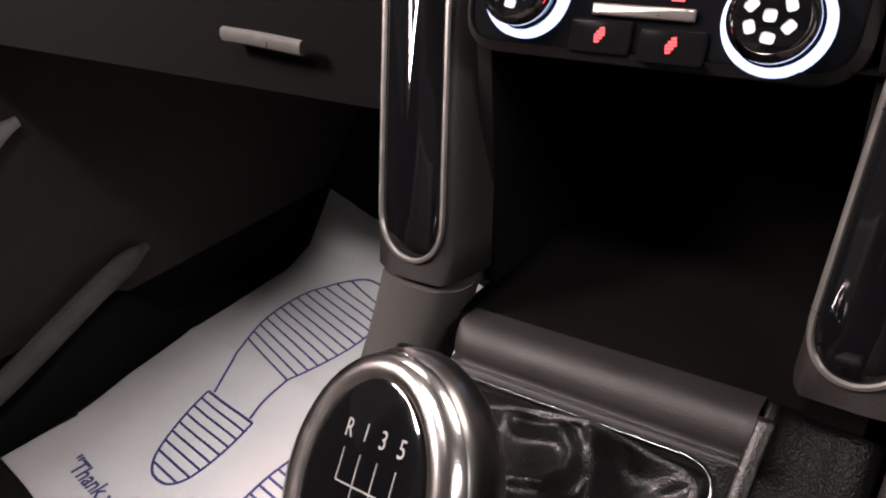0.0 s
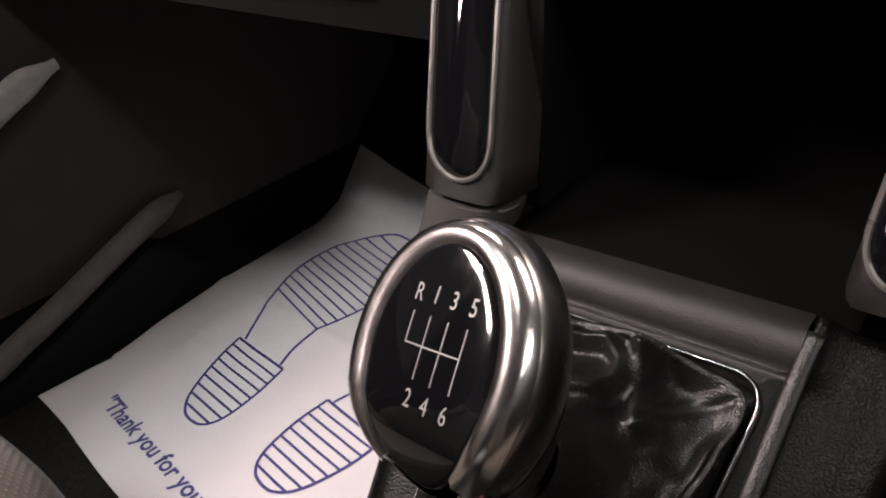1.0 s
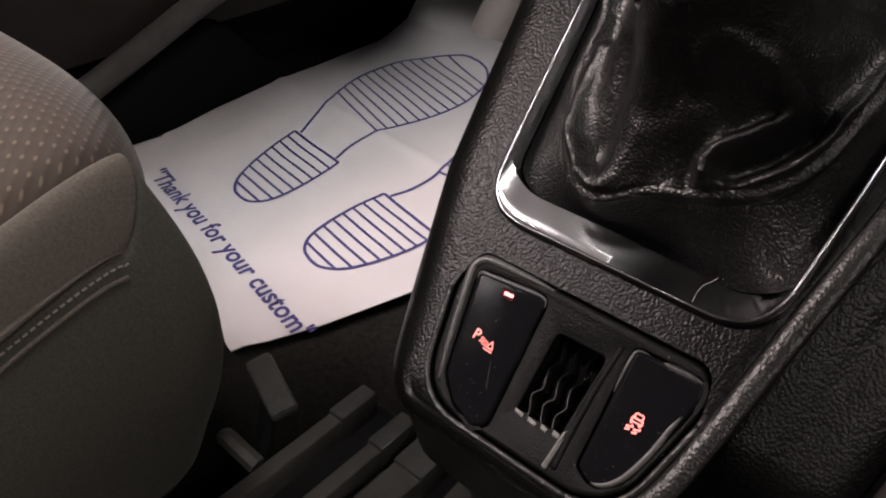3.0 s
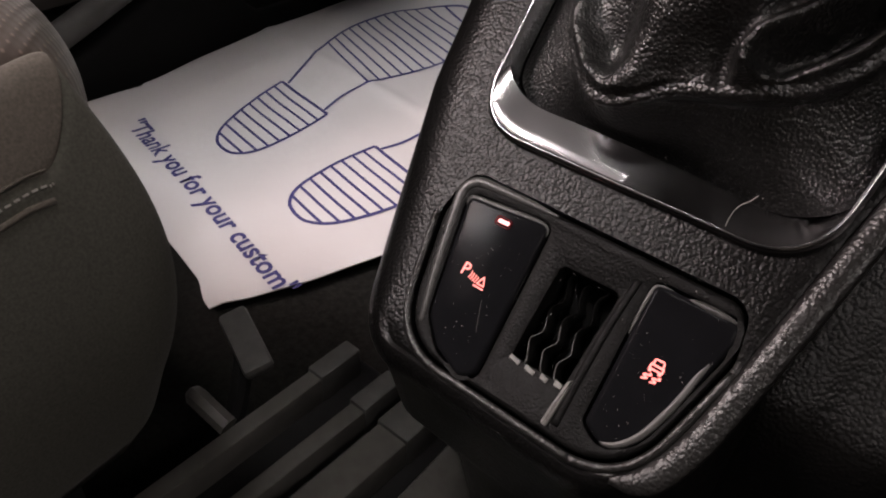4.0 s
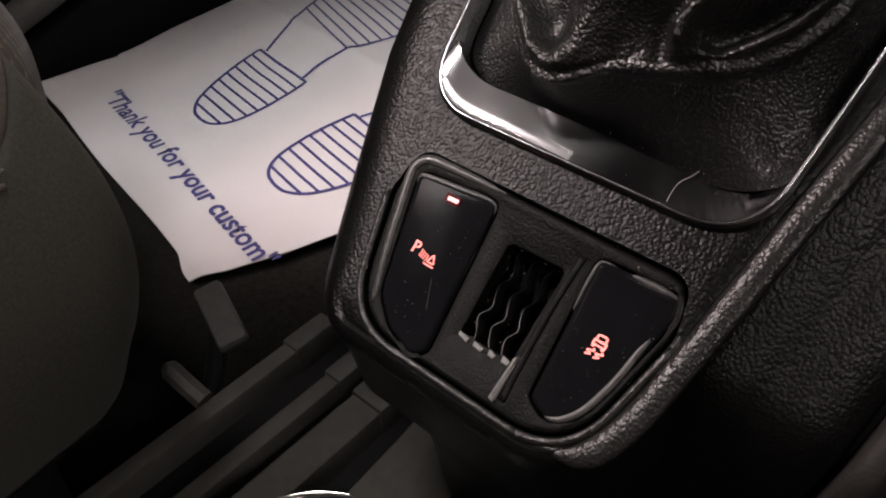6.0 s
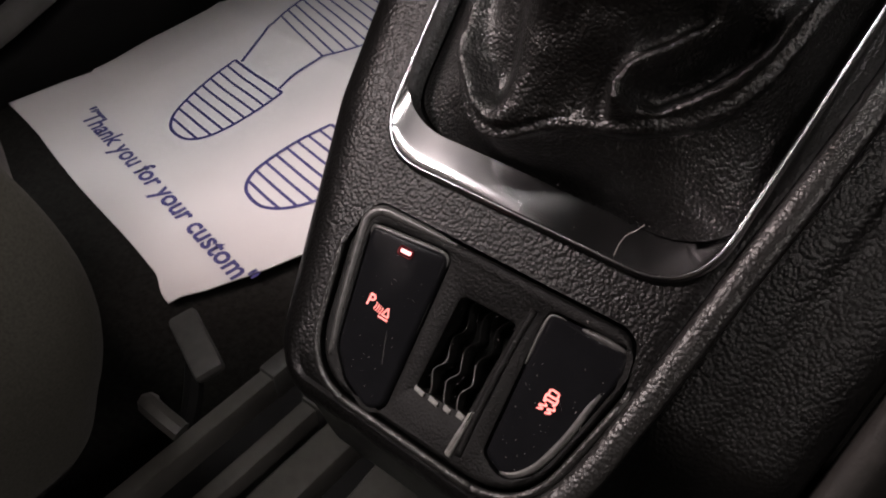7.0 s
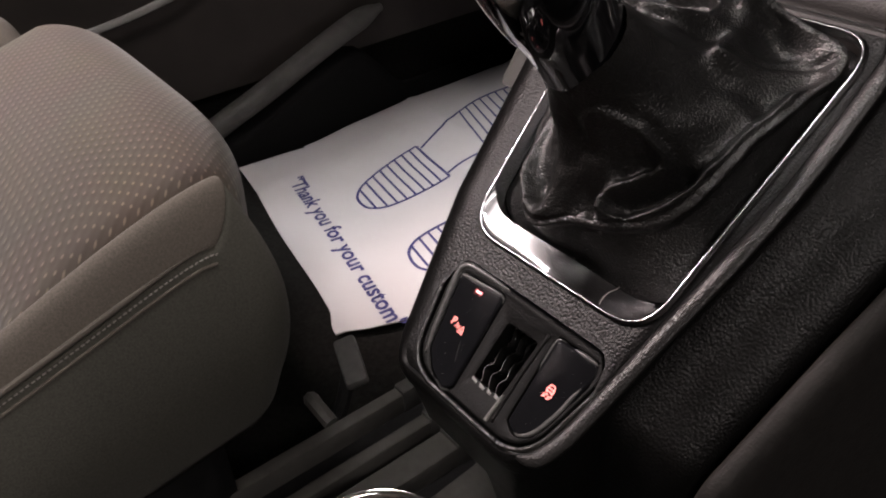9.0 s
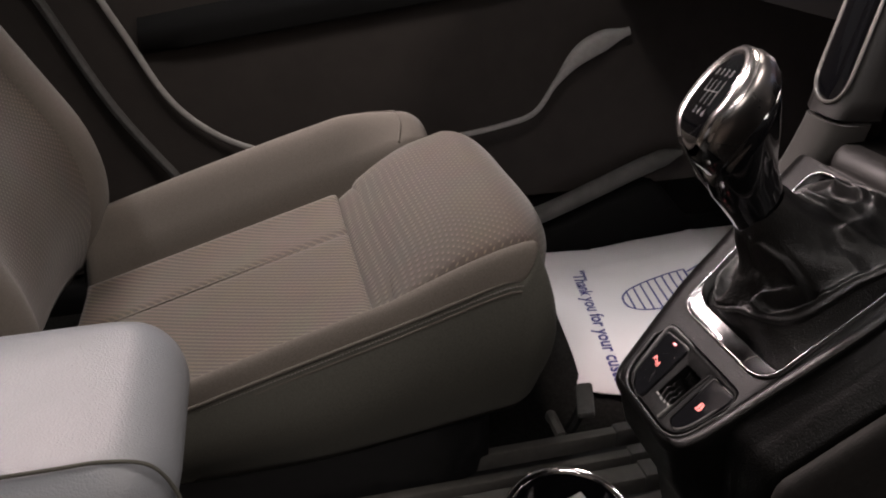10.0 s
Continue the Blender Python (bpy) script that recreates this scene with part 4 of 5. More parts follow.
    part("scratch", sweep([(-0.0202, 0.0180, 0.0008), (-0.0182, 0.0130, 0.0008), (-0.0166, 0.0092, 0.0008)], 0.00008, 4, (0, 0, 1), 10, 0.5), GLINTWEAR, left, "fine pale scratch")

    # driver side: grained flank ending in a soft roll, a seam, and the panel below it
    def between(y, table):
        for (y0, a), (y1, b) in zip(table, table[1:]):
            if y <= y1:
                return a + (b - a) * max(0.0, (y - y0) / (y1 - y0))
        return table[-1][1]
    RIM_LINE = ((-0.11, 0.040), (-0.03, 0.0535), (0.003, 0.0535), (0.030, 0.0580), (0.075, 0.0640), (0.100, 0.0690), (0.150, 0.0765), (0.2135, 0.0790), (0.240, 0.0805))
    SEAM_LINE = ((-0.11, 0.066), (-0.03, 0.080), (0.0, 0.088), (0.030, 0.094), (0.063, 0.0985), (0.099, 0.1035), (0.130, 0.1085), (0.170, 0.114), (0.200, 0.117), (0.240, 0.119))

    def flank(y, below):
        xr, xs = between(y, RIM_LINE), between(y, SEAM_LINE)
        up = ease((y - 0.2110) / 0.003)
        fall = -0.07 * ease((0.035 - y) / 0.065) - 0.8 * max(0.0, -0.03 - y)
        if below:
            sec = [(xs + 0.0010, -0.040), (xs + 0.0010, -0.030), (xs + 0.0016, -0.0235), (xs + 0.0045, -0.0205), (xs + 0.0095, -0.0220), (xs + 0.0130, -0.0300), (xs + 0.0145, -0.050)]
        else:
            sec = [(xr - 0.0075 + 0.001 * up, -0.012), (xr - 0.0058, -0.0075 + 0.0065 * up), (xr - 0.0042, -0.0058 + 0.0068 * up), (xr - 0.0015, -0.0052 + 0.0050 * up), (xr + 0.0015, -0.0060 + 0.0030 * up), (xr + 0.0080, -0.0085 + 0.0010 * up),
                   (xs - 0.0220, -0.0118), (xs - 0.0150, -0.0138), (xs - 0.0090, -0.0162), (xs - 0.0040, -0.0195), (xs - 0.0010, -0.0250), (xs - 0.0006, -0.045)]
        pts = [Vector((p[0], y, p[1] + fall)) for p in smooth_path([(x, w, 0) for x, w in sec], 36 if not below else 18)]
        if below:
            foot = pts[-1]
            high = 0.272 + 0.6665 * foot.y + 0.7455 * foot.z
            pts += [foot + DOWN * (0.45 * high) + Vector((0.004, 0, 0)), foot + DOWN * high]
        return [tuple(p) for p in pts]
    for below, mat, name, label in ((False, GRAINED, "side_panel", "grained black vinyl flank with a soft rolled edge"), (True, CLADDING, "lower_side_panel", "brown-black textured panel below the seam")):
        rings = [flank(-0.11 + 0.349 * k / 90, below) for k in range(91)]
        if not below:
            rings.append([(x, y + 0.001, w - 0.001) for x, y, w in rings[-1]])
            rings.append([(x, y + 0.0012, w - 0.025) for x, y, w in rings[-1]])
        part(name, loft(rings, closed=False, cap=False), mat, root, label, smooth=60)

    fibre = [(0.0300, 0.0664), (0.0299, 0.0698), (0.0306, 0.0726), (0.0323, 0.0748), (0.0335, 0.0770)]
    part("fibre", sweep([(x, y, 0.0027) for x, y in fibre], 0.00013, 5, (0, 0, 1), 24), DUST, root, "pale fibre lying on the chrome")

    rnd = random.Random(11)
    specks = bmesh.new()
    for k in range(460):
        x, y = rnd.uniform(-0.045, 0.045), rnd.uniform(0.0, 0.078)
        if y > 0.052 and rnd.random() < 0.6:
            continue
        r = rnd.uniform(0.00005, 0.00013) * (1.6 if rnd.random() < 0.08 else 1.0)
        w = 0.0008 if y < 0.048 and abs(x) > 0.014 else (-0.0016 if y < 0.048 else 0.0005)
        vs = [specks.verts.new((x + r * math.cos(t), y + r * rnd.uniform(0.5, 1.3) * math.sin(t), w + 0.0001)) for t in (0.3, 1.9, 3.2, 4.9)]
        specks.faces.new(vs)
    tagged(part("dust_specks", specks, DUST, root, "scattered pale dust specks", smooth=20), kind="stuff")
    return root


console()

# ---- gear lever ----
def gear_lever():
    f = Vector((-0.10, 0.62, 0.775)).normalized()
    n = Vector((-0.19, -0.77, 0.60))
    n = (n - n.dot(f) * f).normalized()
    r = f.cross(n).normalized()
    centre = Vector((0.0375, 0.182, 0.501)) - n * 0.012 - r * 0.0025 + f * 0.0018
    m = Matrix(((r.x, f.x, n.x, centre.x), (r.y, f.y, n.y, centre.y), (r.z, f.z, n.z, centre.z), (0, 0, 0, 1)))
    m = m @ Matrix.Diagonal((1.04, 1.03, 1.03, 1))
    root = thing("gear_lever", "gear lever with smoked metal knob, chrome ring and black shift plate", "gear lever", m)

    def egg(a, rx, top, bottom, squeeze, cx=0.0, cy=0.0):
        c, s = math.cos(a), math.sin(a)
        grown = 1.0 + 0.09 * ease((rx - 0.0190) / 0.0060) if rx < 0.0215 and cy < -0.01 else 1.09
        rx, top = rx * grown, top * (1.12 if grown > 1.08 else 1.0)
        y = s * (top if s > 0 else bottom * 1.07)
        w = 1 - squeeze * max(0, -s) ** 1.5
        return cx + rx * c * w, cy + y
    M = 56
    angs = [2 * math.pi * k / M for k in range(M)]
    rings = []
    def bent(x, y, z, share=1.0):
        # the lower end of the face curls under
        return (x, y, z - 0.011 * share * (max(0.0, -y - 0.010) / 0.022) ** 2)
    for rx, top, bot, sq, z, cx, cy in ((0.0228, 0.0285, 0.0305, 0.11, 0.0085, 0, 0), (0.0252, 0.0302, 0.0318, 0.11, 0.0068, 0, 0), (0.0264, 0.0316, 0.0322, 0.11, 0.0030, -0.0005, 0), (0.0269, 0.0322, 0.0322, 0.12, -0.0040, -0.0015, 0),
                                        (0.0266, 0.0316, 0.0315, 0.12, -0.0120, -0.0045, -0.001), (0.0250, 0.0290, 0.0300, 0.10, -0.0240, -0.0095, -0.006), (0.0228, 0.0248, 0.0272, 0.08, -0.0370, -0.0145, -0.0125),
                                        (0.0207, 0.0217, 0.0232, 0.05, -0.0500, -0.0195, -0.0185), (0.0194, 0.0199, 0.0206, 0.02, -0.0610, -0.0245, -0.0225), (0.0190, 0.0190, 0.0190, 0.0, -0.0710, -0.029, -0.026), (0.0185, 0.0185, 0.0185, 0.0, -0.0800, -0.033, -0.029)):
        fade = max(0.0, min(1.0, (z + 0.030) / 0.030))
        rings.append([bent(*egg(a, rx, top, bot, sq, cx, cy), z, fade) for a in angs])
    def arc(loops, first, last):
        return [[loop[k % M] for k in range(first, last + 1)] for loop in loops]
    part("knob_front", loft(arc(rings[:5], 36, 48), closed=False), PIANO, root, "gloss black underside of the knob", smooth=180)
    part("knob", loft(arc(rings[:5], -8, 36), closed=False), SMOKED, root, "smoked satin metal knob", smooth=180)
    part("collar", loft(rings[4:]), PIANO, root, "gloss black collar under the knob", smooth=180)
    ring_in = [bent(*egg(a, 0.0174, 0.0240, 0.0280, 0.03), 0.0106) for a in angs]
    ring_mid = [bent(*egg(a, 0.0203, 0.0266, 0.0300, 0.03), 0.0124) for a in angs]
    ring_out = [bent(*egg(a, 0.0242, 0.0295, 0.0316, 0.03), 0.0100) for a in angs]
    ring_low = [bent(*egg(a, 0.0253, 0.0303, 0.0320, 0.03), 0.0070) for a in angs]
    part("chrome_ring", loft(arc([ring_in, ring_mid, ring_out, ring_low], -9, 37), closed=False), KNOBCHROME, root, "bright chrome ring", smooth=80)
    rows = []
    for k in range(10):
        t = k / 9
        q = math.cos(t * math.pi / 2)
        rows.append([bent(*egg(a, 0.0177 * q + 0.0003, 0.0243 * q + 0.0003, 0.0282 * q + 0.0003, 0.03), 0.0104 + 0.0014 * math.sin(t * math.pi / 2)) for a in angs])
    plate = part("shift_plate", loft(rows), PIANO, root, "domed gloss black shift pattern plate", smooth=180)

    def dome(x, y):
        q = min(1.0, math.hypot(x / 0.0200, y / 0.0285))
        return 0.0104 + 0.0014 * math.cos(math.asin(q)) + 0.00022
    turn = radians(-3)

    def lay(x, y):
        x = x + 0.0030
        x, y = x * math.cos(turn) - y * math.sin(turn), x * math.sin(turn) + y * math.cos(turn)
        return Matrix.Translation((x, y, dome(x, y))) @ pose(0, 0, 0, -y / 0.0262 * 5, x / 0.018 * 5, -3)
    marks = []
    for ch, x, y in (("R", -0.0092, 0.0137), ("1", -0.0042, 0.0139), ("3", 0.0008, 0.0137), ("5", 0.0060, 0.0134), ("2", -0.0042, -0.0108), ("4", 0.0008, -0.0113), ("6", 0.0060, -0.0116)):
        marks.append(moved(text_mesh(ch, 0.0062, 0.00006), lay(x * 1.12, y) @ Matrix.Diagonal((0.74, 1, 1, 1))))
    for x, y0, y1 in ((-0.0092, 0.0018, 0.0092), (-0.0042, -0.0062, 0.0090), (0.0008, -0.0066, 0.0088), (0.0060, -0.0068, 0.0086)):
        for k in range(4):
            a, b = y0 + (y1 - y0) * k / 4, y0 + (y1 - y0) * (k + 1) / 4
            marks.append(moved(box(-0.00015, 0.00015, (a - b) / 2, (b - a) / 2, -0.0001, 0.00006, 0), lay(x * 1.12, (a + b) / 2)))
    for k in range(6):
        a = -0.0104 + 0.0173 * k / 6
        marks.append(moved(box(-0.00145, 0.00145, -0.00018, 0.00018, -0.0001, 0.00006, 0), lay(a + 0.00145, 0.0016)))
    part("shift_pattern", joined(*marks), WHITE, plate, "pale printed gear numbers and gate lines", smooth=20)
    part("chrome_tail", sweep([(-0.0175, -0.0262, -0.0030), (-0.0208, -0.0312, -0.0150), (-0.0275, -0.0350, -0.0310), (-0.0365, -0.0370, -0.0500), (-0.0443, -0.0363, -0.0640)], lambda t: 0.0022 * (1 - 0.45 * t), 8, (0, 0, 1), 24), CHROME, root, "chrome strip tapering under the knob", smooth=80)
    return root


gear_lever()


# ---- paper floor mat ----
def mat_z(y):
    return 0.003 + 1.02 * max(0.0, y - 0.935) + 0.02 * ease((y - 0.86) / 0.09)


REAR = Vector((-0.724, 0.367))


def mat_xy(p, q):
    """p across from the left edge, q ahead from the rear edge, in the mat's own skewed frame."""
    return REAR + Vector((0.983, -0.180)) * p + Vector((-0.035, 1.0)) * q


def on_mat(p, q, off=0.0):
    v = mat_xy(p, q)
    swell = 0.0035 * noise.noise((v.x * 7, v.y * 7, 0)) + 0.0025 + 0.0012 * noise.noise((v.x * 24, v.y * 15, 3))
    # soft folds across and along the paper
    swell += 0.0022 * math.exp(-((q - 0.300 - 0.10 * p) / 0.010) ** 2) + 0.0018 * math.exp(-((p - 0.085 + 0.05 * q) / 0.009) ** 2)
    return Vector((v.x, v.y, mat_z(v.y) + max(0, swell) + off))


def paper_mat():
    L = 0.640
    right_edge = [(0.0, 0.392), (0.014, 0.400), (0.022, 0.405), (0.075, 0.428), (0.156, 0.456), (0.26, 0.490), (0.36, 0.520), (0.64, 0.535)]

    def right_p(q):
        for (qa, pa), (qb, pb) in zip(right_edge, right_edge[1:]):
            if q <= qb:
                return pa + (pb - pa) * (q - qa) / (qb - qa)
        return right_edge[-1][1]

    def left_p(q):
        if q < 0.101:
            return 0.016 * q / 0.101
        return 0.011 * (1 - ease((q - 0.101) / 0.10)) + 0.006 * math.sin(q * 14) * ease((q - 0.2) / 0.1) * 0.4

    def sheet(u, v):
        q = L * v ** 1.05
        p = left_p(q) + (right_p(q) - left_p(q)) * u
        if v == 0:
            q += 0.003 * math.sin(u * 9) * (1 - u) - 0.008 * ease((u - 0.90) / 0.08)
        return on_mat(p, q)
    mat = solo("paper_floor_mat", grid_sheet(sheet, 56, 120, (0, 0, -0.0012)), PAPER, "white paper floor mat printed with two blue shoe soles", "floor mat", smooth=60)

    def ribbon(pts, width, off=0.0007):
        bm = bmesh.new()
        rows = []
        for k, p in enumerate(pts):
            a, b = Vector(pts[max(k - 1, 0)]), Vector(pts[min(k + 1, len(pts) - 1)])
            d = (b - a).normalized()
            side = Vector((-d.y, d.x)) * width / 2
            rows.append((bm.verts.new(on_mat(*(Vector(p) + side), off)), bm.verts.new(on_mat(*(Vector(p) - side), off))))
        for a, b in zip(rows, rows[1:]):
            bm.faces.new((a[0], a[1], b[1], b[0]))
        return bm

    AXIS = 0.2755
    # outer and inner outline of one sole from the heel's end to the toe; the other sole mirrors it
    outer = [(0.204, 0.110), (0.187, 0.113), (0.168, 0.129), (0.152, 0.160), (0.139, 0.200), (0.1325, 0.238)]
    inner = [(0.204, 0.110), (0.220, 0.114), (0.232, 0.128), (0.237, 0.152), (0.237, 0.195), (0.231, 0.2405)]
    outer_fore = [(0.142, 0.242), (0.118, 0.290), (0.094, 0.338), (0.078, 0.385), (0.074, 0.430), (0.083, 0.485), (0.108, 0.530), (0.150, 0.560), (0.185, 0.565)]
    inner_fore = [(0.222, 0.243), (0.214, 0.275), (0.214, 0.318), (0.226, 0.370), (0.240, 0.430), (0.243, 0.480), (0.232, 0.530), (0.210, 0.557), (0.185, 0.565)]

    def across(line, q):
        for a, b in zip(line, line[1:]):
            if a[1] <= q <= b[1]:
                return a[0] + (b[0] - a[0]) * (q - a[1]) / max(1e-6, b[1] - a[1])
        return line[-1][0]
    for sign in (1, -1):
        def flip(p):
            return (p[0], p[1]) if sign > 0 else (2 * AXIS - p[0], p[1] + 0.004)
        lines = [[(v.x, v.y) for v in smooth_path([(a, b, 0) for a, b in line], 48)] for line in (outer, inner, outer_fore, inner_fore)]
        rims = [ribbon([flip(p) for p in line], 0.0038) for line in lines]
        rims.append(ribbon([flip((0.1325 + 0.0985 * k / 8, 0.238 + 0.0025 * k / 8)) for k in range(9)], 0.0042))
        sole = part("printed_sole", joined(*rims), INK, mat, "blue printed outline of a ribbed shoe sole", smooth=180)
        for k in range(22):
            heel = k < 8
            q = 0.1225 + 0.0146 * k if heel else 0.332 + 0.0170 * (k - 8)
            near, far = (lines[0], lines[1]) if heel else (lines[2], lines[3])
            tilt = 0.0 if heel else -0.024
            a = across(near, q - tilt / 2)
            b = across(far, q + tilt / 2)
            if b - a > 0.02 and q + abs(tilt) / 2 < 0.562:
                part("sole_bar", ribbon([flip((a + (b - a) * j / 8, q - tilt / 2 + tilt * j / 8)) for j in range(9)], 0.0034), INK, sole, smooth=180)
    tm = text_mesh('"Thank you for your custom"', 0.0300, 0.0, 1.0, 0.15, 0.0007)
    wide = max(v.co.x for v in tm.verts) - min(v.co.x for v in tm.verts)
    for v in tm.verts:
        p, q = v.co.x * 0.345 / wide + 0.2535, v.co.y + 0.0560 - 0.012 * v.co.x
        v.co = on_mat(p, q, 0.0007)
    part("printed_line", tm, INK, mat, "blue printed line of thanks", smooth=180)
    return mat


paper_mat()


# ---- seats ----
def seat(cx, name, label, inner):
    root = thing(name, label, "car seat", pose(cx, 0, -0.008), "front seats")
    HALF, BACK, SPLIT = 0.228, -0.29, 0.018

    def base_z(y):
        return 0.272 + 0.285 * (y - 0.02)

    def outer(x):
        return (x > 0) != (inner > 0)

    def ins(x):
        """Half width of the mesh centre, wider towards the console."""
        return 0.122 if outer(x) else 0.200
    LOW_X, HIGH_X = -ins(-1), ins(1)
    CORNER, TURN = 0.025, 0.128

    def edge_y(x):
        """Front edge of the bolster's top panel; it tapers beside the roll."""
        d = max(0.0, abs(x) - (HALF - CORNER)) / CORNER
        return TURN + 0.022 * math.sqrt(max(0.0, 1 - d * d)) - (0.030 if outer(x) else 0.010) * (1 - ease((abs(x) - ins(x)) / 0.022)) - (0.014 if outer(x) else 0.0)

    def top_z(x, y):
        """Height of the cushion's upper face."""
        a, INS = abs(x), ins(x)
        if a <= INS:
            t = (y - SPLIT) / 0.17
            roll = 0.043 * math.sin(max(0.0, min(1, t / 0.50)) * math.pi / 2) * (1 - 0.62 * (a / INS) ** 5)
            notch = 0.040 * math.exp(-((y - SPLIT) / 0.0060) ** 2)
            rib = 0.0035 * math.exp(-((x + 0.01) / 0.004) ** 2) * (y < SPLIT)
            return base_z(y) + roll - notch + 0.008 * (a / INS) ** 3 - rib - 0.018 * math.exp(-((INS - a) / 0.007) ** 2)
        t = (a - INS) / (HALF - INS)
        if outer(x):
            tall = 0.068 + 0.006 * math.sin((y + 0.29) / 0.43 * 3.0) - 0.030 * ease((y - 0.02) / 0.13)
            crest = 0.35 * math.sin(t / 0.55 * math.pi / 2) + 0.65 * ease(t / 0.55) if t < 0.55 else math.cos((t - 0.55) / 0.45 * math.pi / 2 * 0.70)
        else:
            tall = 0.026 + 0.008 * ease(y / 0.14) + 0.006 * math.sin((y + 0.29) / 0.43 * 3.0)
            crest = math.sin(min(1, t / 0.50) * math.pi / 2) if t < 0.50 else math.cos((t - 0.50) / 0.50 * math.pi / 2 * 0.70)
        d = edge_y(x) - y
        nose = (0.040 if outer(x) else 0.004) * (1 - math.sqrt(max(0.0, 1 - (1 - max(0.0, d) / 0.035) ** 2))) if d < 0.035 else 0.0
        side = 0.022 * math.sin(max(0.0, min(1, (y - SPLIT) / 0.085)) * math.pi / 2)
        return base_z(y) - (0.034 if outer(x) else 0.012) * (1 - ease(t / 0.16)) + side * (1 - t) ** 1.2 + tall * crest * (1 - 15 * side * (1 - t)) - nose

    def skin(x, v, y0):
        """A point of the front roll: back to front over the top, round the nose and down."""
        yf, rad = 0.190 - 0.036 * (abs(x) / ins(x)) ** 4, 0.050 - 0.028 * (abs(x) / ins(x)) ** 4
        if v < 0.60:
            y = y0 + (yf - rad - y0) * v / 0.60
            return Vector((x, y, top_z(x, y)))
        zt = top_z(x, yf - rad)
        if v < 0.86:
            b = (v - 0.60) / 0.26 * math.pi / 2
            return Vector((x, yf - rad + rad * math.sin(b), zt - rad * (1 - math.cos(b))))
        t = (v - 0.86) / 0.14
        return Vector((x * (1 - 0.04 * t), yf - 0.022 * t * t, zt - rad - (zt - rad - 0.185) * t))

    part("seat_insert", grid_sheet(lambda u, v: (LOW_X + (HIGH_X - LOW_X) * u, BACK + (SPLIT - BACK) * v, top_z(LOW_X + (HIGH_X - LOW_X) * u, BACK + (SPLIT - BACK) * v)), 60, 60, (0, 0, -0.05)), RIBBED, root, "ribbed brown-grey mesh cloth seat centre", smooth=180)
    part("thigh_roll", grid_sheet(lambda u, v: skin(LOW_X + (HIGH_X - LOW_X) * u, v, SPLIT), 50, 60, (0, -0.02, -0.02)), MESH, root, "dotted mesh cloth front roll", smooth=180)
    part("centre_seam", sweep([(-0.010 - 0.004 * (k / 30), BACK + 0.02 + (SPLIT - BACK - 0.045) * k / 30, top_z(-0.010, BACK + 0.02 + (SPLIT - BACK - 0.045) * k / 30) + 0.0012) for k in range(31)], 0.0016, 6, (0, 0, 1), None, 0.6), CLOTH, root, "pale raised seam along the seat centre", smooth=180)
    for s in (-1, 1):
        def panel(u, v):
            a = ins(s) + 0.0005 + (HALF - ins(s) - 0.0005) * math.sin(u * math.pi / 2)
            y = BACK + (edge_y(s * a) - BACK) * (1 - (1 - v) ** 1.6)
            return Vector((s * a, y, top_z(s * a, y)))
        bol = part("seat_bolster", grid_sheet(panel, 30, 80, (0, -0.01, -0.02)), CLOTH, root, "smooth grey cloth side bolster", smooth=180)

        def way(u):
            """Outline of the cushion: along the side, round the corner, in below the roll; with the outward direction."""
            if u < 0.70:
                return HALF, BACK + (TURN - BACK) * u / 0.70, 1.0, 0.0
            if u < 0.90:
                b = (u - 0.70) / 0.20 * math.pi / 2
                a = HALF - CORNER + CORNER * math.cos(b)
                return a, edge_y(s * a), math.cos(b), math.sin(b)
            t = (u - 0.90) / 0.10
            a = HALF - CORNER - (HALF - CORNER - ins(s)) * t
            return a, edge_y(s * a), 0.0, 1.0

        def seam(u, out=0.0, up=0.0):
            a, y, nx, ny = way(u)
            return Vector((s * (a + nx * out), y + ny * out, top_z(s * max(a, ins(s) + 0.001), y) + up))
        part("piping", sweep([seam(0.705 * k / 50, 0.0004) for k in range(51)], lambda t: 0.0017 * (1 - 0.8 * ease((t - 0.85) / 0.15)), 8), CLOTH, bol)
        dashes = []
        for k in range(150):
            dashes.append(sweep([seam(0.71 * k / 150, 0.0014, -0.0050), seam(0.71 * (k + 0.62) / 150, 0.0014, -0.0050)], 0.00045, 5))
        tagged(part("stitching", joined(*dashes), THREAD, bol, "row of pale stitches"), kind="stuff")
        if outer(s):
            line = smooth_path([(s * a, y, top_z(s * a, y) + 0.0006) for a, y in ((0.196, BACK + 0.02), (0.200, -0.15), (0.202, -0.02), (0.201, 0.050), (0.195, 0.082), (0.182, 0.096), (0.160, 0.098), (0.138, 0.092))], 60)
            part("top_seam", sweep(line, 0.0014, 6, (0, 0, 1), None, 0.7), CLOTH, bol, "raised seam curving round the bolster's end", smooth=180)
        else:
            part("lower_seam", sweep([seam(0.700 * k / 50, 0.0022, -0.0095) for k in range(51)], 0.0011, 8), CLOTH, bol, "second seam below the piping", smooth=180)

        def low(u):
            return 0.166 + 0.030 * ease((u - 0.35) / 0.5)

        def side(u, v):
            a, y, nx, ny = way(u)
            top = seam(u).z - 0.001
            fall = 1 - v
            z = low(u) + (top - low(u)) * v
            out = (0.014 + 0.012 * ny) * math.sin(min(1, fall * 1.15) * math.pi * 0.66) - (0.012 + 0.010 * ny) * fall ** 3
            return (s * (a + nx * out), y + ny * out, z)
        part("side_cover", grid_sheet(side, 80, 20, (-s * 0.005, -0.005, -0.010)), SIDECLOTH, root, "dark grey cloth seat side", smooth=180)

        def skirt(u, v):
            y = BACK + 0.40 * u
            z = 0.075 + (low(u * 0.9) + 0.004 - 0.075) * v
